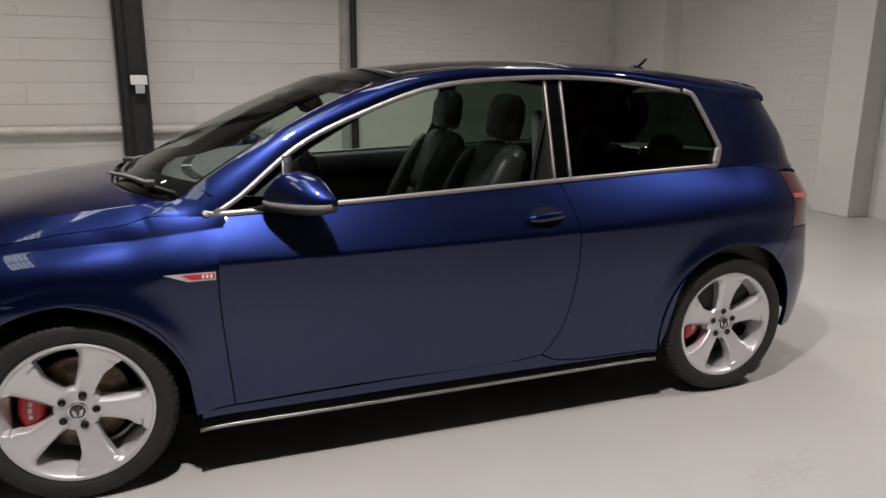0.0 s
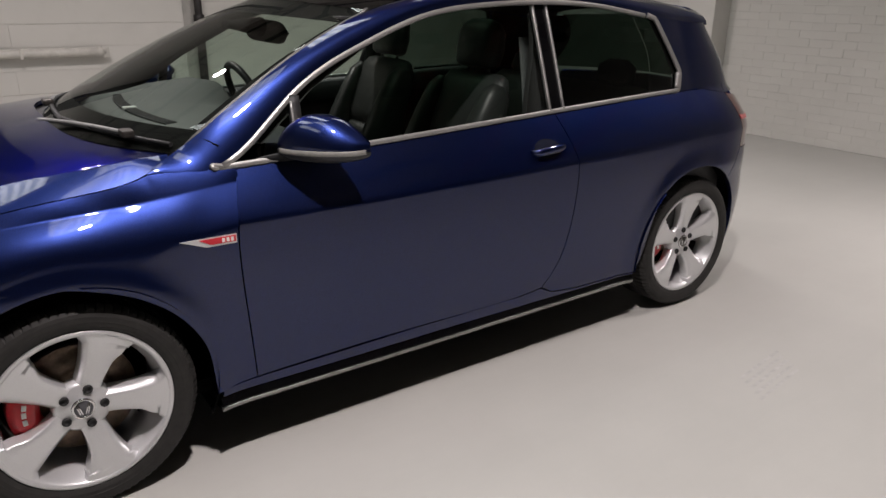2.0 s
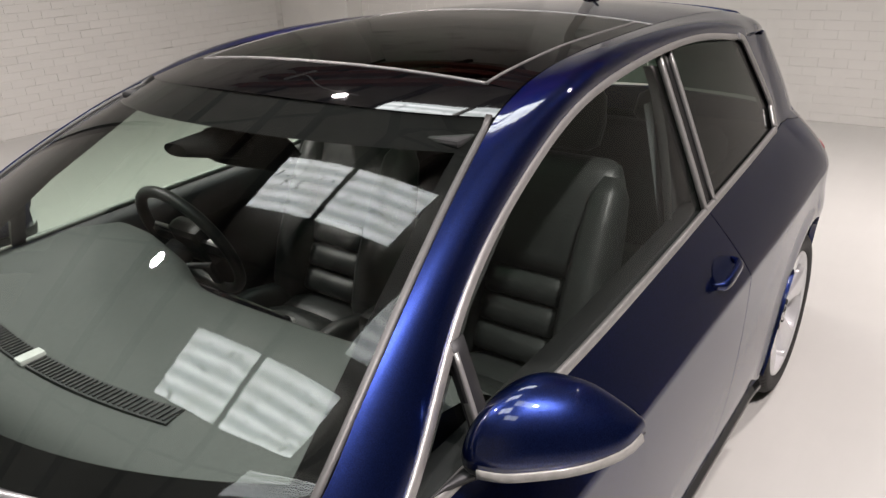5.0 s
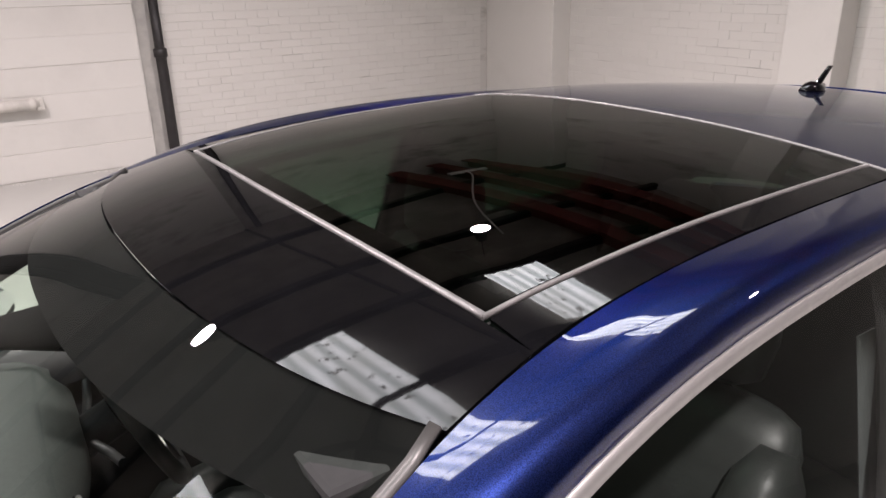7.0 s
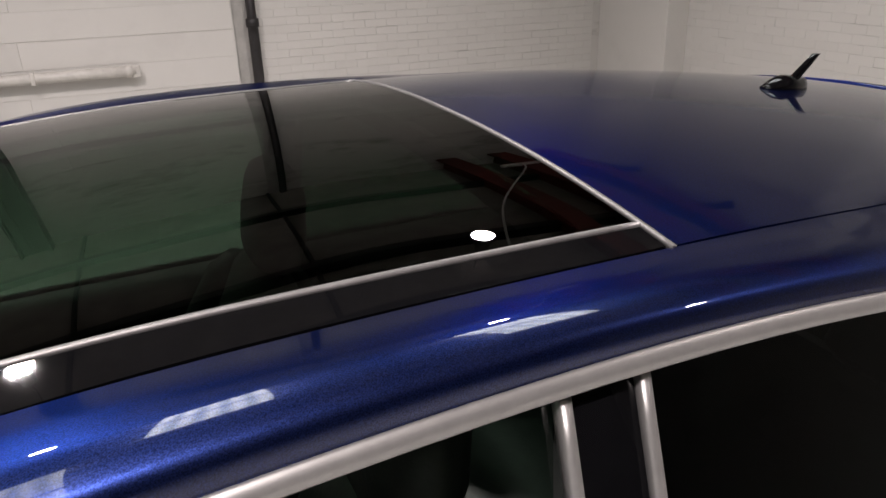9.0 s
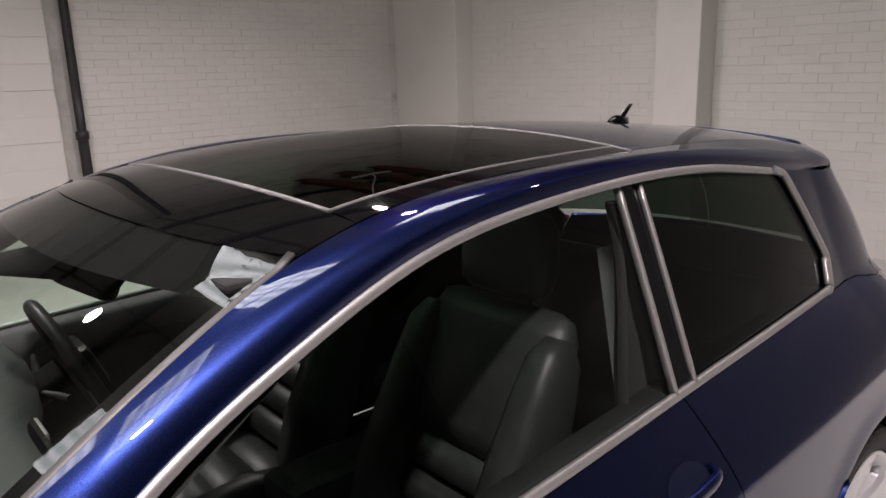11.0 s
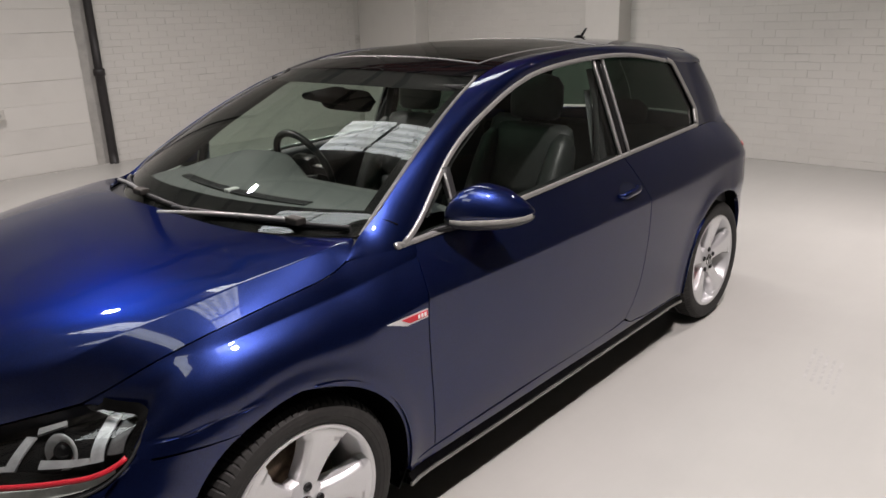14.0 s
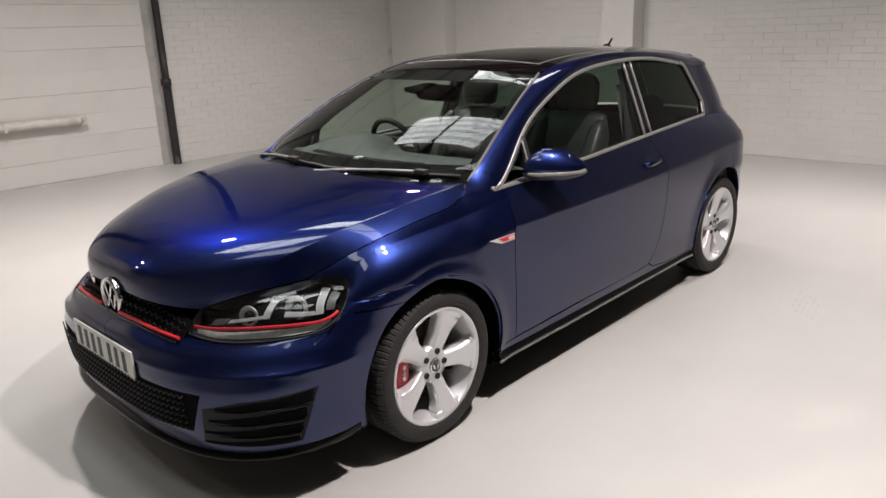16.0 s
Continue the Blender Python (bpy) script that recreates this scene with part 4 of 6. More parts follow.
# ---- handle, badge ----
for s in (-1, 1):
    m = np.array([1, s, 1])
    xs = np.linspace(1.612, 1.782, 15)
    k = np.linspace(-1, 1, 15)
    secs = []
    for x, t in zip(xs, k):
        z = 0.862 + 0.010 * (t + 1) / 2
        y = float(side_y(x, z)) + 0.026 * (1 - t ** 4) ** 0.5 + 0.002
        hz, hy = 0.017 * (1 - 0.55 * t ** 4), 0.011
        secs.append([((x, y + hy * math.cos(a), z + hz * math.sin(a))) for a in np.linspace(0, 2 * math.pi, 12, endpoint=False)])
    bm = bmesh.new()
    blob(bm, np.array(secs) * m)
    handle = part("door_handle", bm, PAINT, car, "blue pull handle over a dark cup")
    # flat oval on the door skin, the hollow's shade put into its colour
    bm = bmesh.new()
    x, z = 1.70, 0.868
    n = np.array([0, 0.86, 0.5])
    g = []
    for r in (0.0, 0.6, 0.85, 1.0):
        ring = []
        for a in np.linspace(0, 2 * math.pi, 20, endpoint=False):
            px, pz = x + 0.066 * r * math.cos(a), z + 0.034 * r * math.sin(a)
            ring.append((px, float(side_y(px, pz)) + 0.0015, pz))
        g.append(ring)
    add_grid(bm, np.array(g) * m, closed_v=True)
    part("handle_cup_shade", bm, CUP_SHADE, handle, "flat dark blue oval painted as the cup's shade")
    # wing badge: a tapered silver blade, red inlay, pale marks
    def blade(x0, x1, z0, z1, lift, taper, mat, nm, par):
        u, v = np.linspace(0, 1, 12)[:, None], np.linspace(0, 1, 3)[None]
        x = x0 + (x1 - x0) * u + 0 * v
        h = np.clip(u / taper, 0.04, 1) if taper else 1.0
        zc = z0 + (z1 - z0) * (1 - h * (1 - v)) + 0 * x
        y = side_y(x, zc) + lift
        return part(nm, sheet(np.stack([x, y, zc], axis=2) * m, 0.004), mat, par)
    badge = blade(0.300, 0.460, 0.735, 0.762, 0.005, 0.45, ALLOY, "badge", car)
    badge["label"] = "silver wing badge with red inlay"
    blade(0.352, 0.457, 0.741, 0.759, 0.007, 0.30, RED_TRIM, "red_inlay", badge)
    for i in range(3):
        x = 0.416 + 0.013 * i
        blade(x, x + 0.008, 0.744, 0.756, 0.0085, 0, WHITE, "mark", badge)

# ---- door mirror ----
def door_mirror(s):
    m = np.array([1, s, 1])
    knots = [0, 0.04, 0.15, 0.35, 0.6, 0.8, 0.93, 0.985, 1]
    x_front = pchip(knots, [0.668, 0.645, 0.630, 0.641, 0.680, 0.724, 0.770, 0.805, 0.835])
    x_rear = pchip(knots, [0.725, 0.755, 0.786, 0.808, 0.830, 0.844, 0.852, 0.854, 0.852])
    z_top = pchip(knots, [1.000, 1.026, 1.058, 1.077, 1.066, 1.038, 1.012, 0.998, 0.986])
    z_low = pchip(knots, [0.955, 0.946, 0.938, 0.934, 0.936, 0.942, 0.952, 0.961, 0.973])
    wide = 0.979
    ts = np.concatenate([[0, 0.02, 0.05], np.linspace(0.1, 0.9, 17), [0.94, 0.965, 0.985, 0.995, 1]])
    ys = 0.790 + 0.208 * ts

    def ring(t, y, lower):
        x0, x1 = float(x_front(t)), float(x_rear(t))
        xm, hw = x0 * 0.5 + x1 * 0.5, (x1 - x0) / 2
        out = []
        for a in np.linspace(0, math.pi, 19):
            ca, sa = math.cos(a), math.sin(a)
            h = abs(sa) ** (0.62 if ca > 0 else 0.95)
            x = xm + hw * (math.copysign(abs(ca) ** (0.6 if ca > 0 else 0.9), ca)) + 0.16 * hw * sa
            z = wide + (float(z_top(t)) - wide) * h if not lower else wide - 0.006 - (wide - 0.006 - float(z_low(t))) * h
            out.append((x if not lower else xm + (x - xm) * 0.985, y, z))
        for k in (0.75, 0.5, 0.25):
            out.append((x0 + (x1 - x0) * k, y, wide - 0.002 if not lower else wide - 0.008))
        return out

    bm = bmesh.new()
    blob(bm, np.array([ring(t, y, False) for t, y in zip(ts, ys)]) * m)
    body = part("door_mirror", bm, PAINT, car, "blue door mirror housing with pale indicator strip")
    bm = bmesh.new()
    blob(bm, np.array([ring(t, y, True) for t, y in zip(ts, ys)]) * m)
    part("lower_shell", bm, plain("grey_plastic_shell", (0.03, 0.03, 0.032), 0.4, 0, 0.2, 40), body, "dark grey lower shell")
    # pale turn lamp along the lower front edge
    line = [(float(x_front(t)) + 0.0005, 0.790 + 0.208 * t, wide - 0.005) for t in np.linspace(0.22, 0.985, 26)] + [(0.835, 0.9985, wide - 0.003)]
    bm = bmesh.new()
    bar(bm, np.array(line) * m, 0.015, 0.008, (-0.82, 0.57 * s, 0.1))
    part("indicator", bm, plain("lamp_strip", (0.22, 0.215, 0.20), 0.3, 0, 0.15, 60, coat=0.5) if s < 0 else SATIN, body, "pale indicator strip")
    bm = bmesh.new()
    foot = spline([(0.612, 0.786, 0.936), (0.655, 0.803, 0.945), (0.700, 0.842, 0.957)], 8)
    secs = [[c + np.array([0.055 * math.cos(a) * (1 - 0.25 * i / 7), 0.012 * math.sin(a), 0.019 * math.sin(a)]) for a in np.linspace(0, 2 * math.pi, 14, endpoint=False)] for i, c in enumerate(foot)]
    blob(bm, np.array(secs) * m)
    part("mirror_foot", bm, BLACK, body, "black mirror foot on the door")
    bm = bmesh.new()
    g = [[(float(x_rear(t)) + 0.004, 0.790 + 0.208 * t, wide + (float(z_top(t)) - wide) * v) for v in (0.05, 0.35, 0.7)] for t in np.linspace(0.1, 0.95, 12)]
    add_grid(bm, np.array(g) * m)
    part("mirror_glass", bm, MIRROR, body, "mirror glass")


for s in (-1, 1):
    door_mirror(s)

# ---- wheels ----
def build_wheel(turn):
    """A wheel at the origin, facing -y."""
    bm = bmesh.new()
    lathe(bm, [(0.212, 0.10), (0.205, 0.02), (0.205, -0.05), (0.222, -0.075), (0.224, -0.098), (0.232, -0.106), (0.240, -0.106), (0.243, -0.098), (0.238, -0.088), (0.226, -0.06), (0.224, 0.05), (0.236, 0.095)], 72, flip=True)
    rim = part("wheel", bm, ALLOY, car, "silver five-spoke alloy wheel with black tyre")
    # each spoke is straight on one flank and kinks outwards on the other
    half_a = pchip([0.050, 0.075, 0.13, 0.17, 0.20, 0.215, 0.228], [0.033, 0.033, 0.036, 0.043, 0.050, 0.060, 0.078])
    half_b = pchip([0.050, 0.075, 0.13, 0.15, 0.175, 0.20, 0.215, 0.228], [0.034, 0.034, 0.041, 0.046, 0.064, 0.073, 0.080, 0.092])
    face = pchip([0.05, 0.08, 0.13, 0.19, 0.228], [-0.074, -0.080, -0.090, -0.099, -0.101])
    for k in range(5):
        a = radians(turn + 72 * k)
        rr = np.concatenate([np.linspace(0.050, 0.20, 12), np.linspace(0.206, 0.228, 6)])
        us = np.array([-1.04, -1.0, -0.96, -0.90, -0.5, 0, 0.45, 0.62, 0.67, 0.97, 1.0, 1.03])
        dep = np.array([0.045, 0.007, 0.0015, 0.0, -0.0008, -0.001, -0.0008, 0.0, 0.0012, 0.0125, 0.017, 0.05])
        g = []
        for r in rr:
            side = np.where(us > 0, us * float(half_a(r)), us * float(half_b(r)))
            rad = np.sqrt(np.maximum(r * r - side * side * (r > 0.2), 0.0001))
            x = rad * math.cos(a) - side * math.sin(a)
            z = rad * math.sin(a) + side * math.cos(a)
            g.append(np.stack([x, float(face(r)) + dep, z], axis=1))
        bm = bmesh.new()
        add_grid(bm, np.array(g), flip=True)
        part("spoke", bm, ALLOY, rim)
    bm = bmesh.new()
    lathe(bm, [(0.0, -0.082), (0.034, -0.082), (0.038, -0.078), (0.066, -0.076), (0.076, -0.068), (0.078, -0.02)], 40, flip=False)
    part("hub", bm, ALLOY, rim)
    bm = bmesh.new()
    lathe(bm, [(0.0, -0.0865), (0.026, -0.086), (0.031, -0.083), (0.032, -0.078)], 32)
    cap = part("centre_cap", bm, plain("cap_grey", (0.10, 0.10, 0.11), 0.3, 0.5) if turn == 70 else DARK_METAL, rim, "dark round centre cap")
    bm = bmesh.new()
    lathe(bm, [(0.024, -0.086), (0.026, -0.089), (0.029, -0.089), (0.031, -0.086)], 32)
    for x0, x1 in ((-0.014, -0.004), (0.014, 0.004), (-0.018, -0.010), (0.018, 0.010)):
        bar(bm, [(x0, -0.088, 0.016), ((x0 + x1) / 2, -0.088, 0.0), (x1, -0.088, -0.016)], 0.004, 0.003, (0, -1, 0))
    part("cap_ring", bm, CHROME, cap, "chrome ring and strokes")
    for k in range(5):
        a = radians(turn + 72 * k)
        bm = bmesh.new()
        c = (0.056 * math.cos(a), 0, 0.056 * math.sin(a))
        lathe(bm, [(0.0, -0.079), (0.007, -0.079), (0.0085, -0.0838), (0.0120, -0.0838), (0.0132, -0.081), (0.0132, -0.06)], 10, c)
        part("wheel_bolt", bm, BLACK, rim)
    # tyre with a blocky shoulder
    prof = [(0.236, 0.100), (0.255, 0.112), (0.285, 0.114), (0.302, 0.104), (0.313, 0.088), (0.316, 0.05), (0.316, 0.028), (0.309, 0.026), (0.309, 0.018), (0.316, 0.016), (0.316, -0.016), (0.309, -0.018), (0.309, -0.026), (0.316, -0.028), (0.316, -0.05), (0.316, -0.066), (0.313, -0.088), (0.304, -0.102), (0.294, -0.110), (0.284, -0.113), (0.268, -0.1135), (0.2665, -0.1125), (0.256, -0.111), (0.246, -0.106), (0.240, -0.100), (0.236, -0.094)]
    n = 420
    a = np.linspace(0, 2 * math.pi, n, endpoint=False)
    g = []
    for r, h in prof:
        cut = np.where((np.arange(n) % 5 < 1) & (0.300 < r < 0.3165) & (abs(h) > 0.035), 0.0045, 0.0)
        rr = r - cut
        g.append(np.stack([rr * np.cos(a + (0.02 if abs(h) < 0.07 else 0.0)), np.full(n, h), rr * np.sin(a)], axis=1))
    bm = bmesh.new()
    add_grid(bm, np.stack(g, axis=1), closed_u=True)
    part("tyre", bm, RUBBER, rim, "black low-profile tyre with worn shoulder blocks", smooth=False)
    bm = bmesh.new()
    lathe(bm, [(0.05, -0.030), (0.078, -0.034), (0.080, -0.010), (0.092, -0.008), (0.160, -0.008), (0.162, 0.010), (0.09, 0.012)], 56)
    part("brake_disc", bm, STEEL, rim, "rusty-brown steel brake disc")
    bm = bmesh.new()
    a0 = 176
    g = []
    for ang in np.linspace(a0 - 30, a0 + 30, 14):
        c, sn = math.cos(radians(ang)), math.sin(radians(ang))
        e = 1 - 0.35 * (abs(ang - a0) / 30) ** 3
        g.append([(r * c, h, r * sn) for r, h in ((0.100, -0.012), (0.106, -0.044 * e), (0.125, -0.054 * e), (0.160, -0.052 * e), (0.180, -0.040 * e), (0.186, 0.02), (0.105, 0.02))])
    blob(bm, g)
    caliper = part("caliper", bm, RED, rim, "red brake caliper with pale marks")
    for i in range(3):
        bm = bmesh.new()
        c = radians(a0 + 9 - 9 * i)
        box(bm, (-0.006, -0.0025, -0.008), (0.006, 0.0025, 0.008), 0.001)
        bmesh.ops.transform(bm, matrix=Matrix.Translation((0.143 * math.cos(c), -0.0545, 0.143 * math.sin(c))) @ Matrix.Rotation(-c, 4, "Y"), verts=bm.verts)
        part("pale_mark", bm, WHITE, caliper)
    bm = bmesh.new()
    lathe(bm, [(0.0, 0.06), (0.10, 0.06), (0.205, 0.085)], 40)
    part("inner_shield", bm, PIT, rim)
    return rim


front_wheel = build_wheel(70)
rear_wheel = build_wheel(90)
copy_thing(front_wheel, pose(0, TRACK_Y, HUB_Z, 0, 0, 180))
copy_thing(rear_wheel, pose(BASE, TRACK_Y - 0.008, HUB_Z, 0, 0, 180))
front_wheel.matrix_basis = pose(0, -TRACK_Y, HUB_Z)
rear_wheel.matrix_basis = pose(BASE, -TRACK_Y + 0.008, HUB_Z)
for cx in (0, BASE):
    for s in (-1, 1):
        bm = bmesh.new()
        g = []
        for a in np.linspace(radians(-22 if cx == 0 else 4), radians(202), 36):
            px, pz = cx + 0.386 * math.cos(a), HUB_Z + 0.386 * math.sin(a)
            lim = float(surf(q_x(px, pz), pz)[1]) - 0.012
            g.append([(cx + r * math.cos(a), s * min(y, lim), HUB_Z + r * math.sin(a)) for y, r in ((0.50, 0.03), (0.50, 0.386), (0.866, 0.386), (0.870, 0.377))])
        add_grid(bm, np.array(g))
        part("wheel_arch_liner", bm, PIT, car)
# underbody
bm = bmesh.new()
for lo, hi in (((0.375, -0.81, 0.185), (2.255, 0.81, 0.215)), ((-0.78, -0.52, 0.19), (0.375, 0.52, 0.23)), ((2.255, -0.52, 0.19), (3.22, 0.52, 0.25))):
    box(bm, lo, hi)
part("underbody", bm, PIT, car, smooth=False)

# ---- front bumper, grilles, headlamps ----
def qyz(pts):
    return [(q_y(y, z), z) for y, z in pts]


bump_left = qz(arch(0, 197, 118, 20))
bump_top = qz([fender_low[0], (-0.26, fender_low[0][1] + 0.001), (-0.345, fender_low[0][1] + 0.004), (-0.392, fender_low[0][1] + 0.006), (-0.42, 0.650), (-0.478, 0.606)]) + qyz([(0.72, 0.591), (0.60, 0.585), (0.46, 0.582), (0.40, 0.590), (0.20, 0.606), (0.0, 0.612)])
bump_low = qz([arch(0, 197, 197, 1)[0], (-0.45, 0.208), (-0.60, 0.206)]) + qyz([(0.60, 0.206), (0.40, 0.205), (0.20, 0.205), (0.0, 0.205)])
bump_mid = [(XF - 1.0, 0.205), (XF - 1.0, 0.612)]
bump = skin(bump_low, bump_top, bump_left, bump_mid, 90, 64, 0.0012)
bump_n = normals(bump)
bump_n = bump_n if np.sum(bump_n * (bump - HEART)) > 0 else -bump_n
# a sharp crease across the bumper below the lamps, fading at the wheel arch
fade = np.clip((-0.36 - bump[..., 0]) / 0.2, 0, 1)[..., None]
bump = bump + bump_n * fade * 0.009 * np.exp(-np.abs(bump[..., 2:] - 0.505) / 0.018)
both("front_bumper", bump, PAINT, 0.02, "blue front bumper")


def nose_patch(pts_low, pts_high, lift, nu=40, nv=10):
    """A patch on the nose given by (y, z) edges."""
    a, b = even(qyz(pts_low), nu), even(qyz(pts_high), nu)
    v = np.linspace(0, 1, nv)[None, :, None]
    g = a[:, None] * (1 - v) + b[:, None] * v
    p = surf(g[..., 0], g[..., 1])
    n = normals(p)
    n = n if np.sum(n * (p - HEART)) > 0 else -n
    return p + lift * n


def honeycomb(bm, low, high, lift, rows, pitch, r=0.0028):
    """Zigzag bars and short uprights between two edges (y, z), across the whole nose."""
    w = min(low[0][0], high[0][0])
    n = int(2 * w / pitch) * 2
    lz = lambda y: np.interp(abs(y), [p[0] for p in low[::-1]], [p[1] for p in low[::-1]])
    hz = lambda y: np.interp(abs(y), [p[0] for p in high[::-1]], [p[1] for p in high[::-1]])
    for j in range(rows):
        line = []
        for i in range(n + 1):
            y = -w + 2 * w * i / n
            t = (j + 0.5) / rows + (0.22 / rows if (i + j) % 2 else -0.22 / rows)
            z = float(lz(y) + (hz(y) - lz(y)) * t)
            q = q_y(min(abs(y) + 1e-4, 0.8), z)
            p = surf(q, z)
            line.append((p[0] - lift, y, z))
        tube(bm, line, r, 5, (-1, 0, 0.02))


def half_loft(bm, p):
    for k in (mirrored(p), p):
        t = sheet(k, 0.006)
        me = bpy.data.meshes.new("tmp")
        t.to_mesh(me)
        t.free()
        bm.from_mesh(me)
        bpy.data.meshes.remove(me)


MESH_BLACK = plain("grille_black", (0.007, 0.007, 0.008), 0.4, 0, 0.2, 40, spec=0.3)
LOW_B, LOW_T = [(0.525, 0.296), (0.25, 0.281), (0.0, 0.278)], [(0.585, 0.445), (0.30, 0.44), (0.0, 0.44)]
# black sheet laid over the bumper, standing for the opening's shade
bm = bmesh.new()
half_loft(bm, nose_patch(LOW_B, LOW_T, 0.002))
low_grille = part("lower_grille", bm, PIT, car, "black honeycomb lower grille")
bm = bmesh.new()
honeycomb(bm, LOW_B, LOW_T, 0.010, 6, 0.026)
part("honeycomb", bm, MESH_BLACK, low_grille)
UP_B, UP_T = [(0.425, 0.592), (0.20, 0.618), (0.0, 0.622)], [(0.425, 0.645), (0.27, 0.688), (0.0, 0.706)]
bm = bmesh.new()
half_loft(bm, nose_patch([(0.43, 0.585), (0.20, 0.608), (0.0, 0.614)], [(0.43, 0.650), (0.27, 0.692), (0.0, 0.712)], -0.006))
up_grille = part("upper_grille", bm, PIT, car, "black honeycomb grille with red line")
bm = bmesh.new()
honeycomb(bm, UP_B, UP_T, 0.004, 3, 0.03)
part("honeycomb", bm, MESH_BLACK, up_grille)


def nose_bar(pts, wide, deep, lift, mat, name, par, n=40, both_sides=True):
    for s in (-1, 1) if both_sides else (-1,):
        p = even(qyz(pts), n)
        c = surf(p[:, 0], p[:, 1])
        c[:, 0] -= lift
        c[:, 1] += lift * 0.3
        bm = bmesh.new()
        bar(bm, c * np.array([1, s, 1]), wide, deep, (-0.9, 0.4 * s, 0.1))
        part(name, bm, mat, par)


nose_bar([(0.43, 0.600), (0.20, 0.621), (0.07, 0.625)], 0.010, 0.010, 0.010, RED_TRIM, "red_line", up_grille)
nose_bar([(0.43, 0.589), (0.20, 0.611), (0.0, 0.616)], 0.012, 0.012, 0.006, GLOSS_BLACK, "grille_edge", up_grille)
for s in (-1, 1):
    q = even(qz([(-0.385, 0.222), (-0.45, 0.212), (-0.58, 0.208)]) + qyz([(0.70, 0.206), (0.60, 0.206), (0.30, 0.204), (0.0, 0.204)]), 60)
    c = surf(q[:, 0], q[:, 1]) * np.array([1, s, 1])
    w = np.interp(np.linspace(0, 1, 60), [0, 0.25, 1], [0.15, 0.9, 1.0])[:, None]
    out = np.gradient(c, axis=0)
    out = np.stack([out[:, 1], -out[:, 0], 0 * out[:, 0]], axis=1)
    out *= np.sign(np.sum(out * (c - np.array([0, 0, 0.2])), axis=1, keepdims=True)) / np.linalg.norm(out, axis=1, keepdims=True)
    up = np.array([0, 0, 1.0])
    bm = bmesh.new()
    add_grid(bm, np.stack([c + up * 0.020, c + out * 0.004 + up * 0.016, c + out * 0.020 * w + up * 0.004, c + out * 0.024 * w - up * 0.006, c + out * 0.016 * w - up * 0.015, c - out * 0.03 - up * 0.016], axis=1))
    bmesh.ops.recalc_face_normals(bm, faces=bm.faces[:])
    part("front_lip", bm, GLOSS_BLACK, car, "black front splitter lip")
# added black sheet that blocks the view through gaps round grille and lamps
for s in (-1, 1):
    filler = nose_patch([(0.80, 0.57), (0.50, 0.56), (0.0, 0.58)], [(0.72, 0.735), (0.50, 0.712), (0.0, 0.70)], -0.075)
    part("nose_filler", sheet(filler * np.array([1, s, 1]), 0.0), PIT, car)
# side intakes, each with three blades; black wedges laid on as the slots' shade
SHINE = plain("black_bumper_insert", (0.004, 0.005, 0.009), 0.2, 0, 0.2, 30, spec=0.2)
for s in (-1, 1):
    m = np.array([1, s, 1])
    back = nose_patch([(0.798, 0.246), (0.70, 0.250), (0.560, 0.262)], [(0.842, 0.447), (0.70, 0.428), (0.585, 0.395)], 0.0012)
    intake = part("side_intake", sheet(back * m, 0.004), SHINE, car, "black intake panel with black wedge patches as slots between fins")
    for z0, z1, zi, yi, yo in ((0.398, 0.440, 0.400, 0.63, 0.836), (0.343, 0.386, 0.352, 0.60, 0.824), (0.292, 0.331, 0.304, 0.575, 0.812), (0.252, 0.280, 0.262, 0.56, 0.80)):
        p = nose_patch([(yo - 0.004, z0), (0.72, 0.5 * z0 + 0.5 * zi - 0.004), (yi, zi - 0.003)], [(yo, z1), (0.72, 0.55 * z1 + 0.45 * zi), (yi, zi + 0.003)], 0.0035)
        part("intake_slot_patch", sheet(p * m, 0.006), PIT, intake)
    for z0, zi, yo in ((0.392, 0.390, 0.828), (0.337, 0.338, 0.817), (0.286, 0.290, 0.805)):
        q = even(qyz([(yo, z0), (0.74, 0.6 * z0 + 0.4 * zi), (0.59, zi)]), 24)
        c = surf(q[:, 0], q[:, 1])
        wdt = np.linspace(1, 0.05, 24)[:, None]
        out = np.array([-0.75, 0.66, 0])
        g = np.stack([c + np.array([0, 0, 0.006]) * wdt, c + out * 0.013 * wdt + np.array([0, 0, 0.006]) * wdt, c + out * 0.016 * wdt, c + out * 0.012 * wdt - np.array([0, 0, 0.008]) * wdt, c - np.array([0, 0, 0.012]) * wdt], axis=1)
        bm = bmesh.new()
        add_grid(bm, g * m)
        part("blade", bm, GLOSS_BLACK, intake)

# emblem
emb_x = float(nose_x(0.665)) - 0.018
bm = bmesh.new()
lathe(bm, [(0.0, emb_x + 0.004), (0.063, emb_x + 0.002), (0.076, emb_x + 0.012), (0.076, emb_x + 0.04)], 40, (0, 0, 0.665), "x")
emblem = part("emblem", bm, GLOSS_BLACK, car, "round chrome front emblem")
bm = bmesh.new()
lathe(bm, [(0.062, emb_x + 0.004), (0.065, emb_x - 0.005), (0.072, emb_x - 0.006), (0.078, emb_x + 0.002), (0.077, emb_x + 0.02)], 40, (0, 0, 0.665), "x")
part("ring", bm, CHROME, emblem)
for line in ([(-0.44, 0.76), (-0.06, -0.02)], [(0.44, 0.76), (0.06, -0.02)], [(-0.80, 0.34), (-0.40, -0.74), (-0.06, -0.02)], [(0.80, 0.34), (0.40, -0.74), (0.06, -0.02)]):
    bm = bmesh.new()
    bar(bm, [(emb_x - 0.002, 0.064 * y, 0.665 + 0.064 * z) for y, z in even(line, 9)], 0.0095, 0.008, (-1, 0, 0))
    part("stroke", bm, CHROME, emblem)
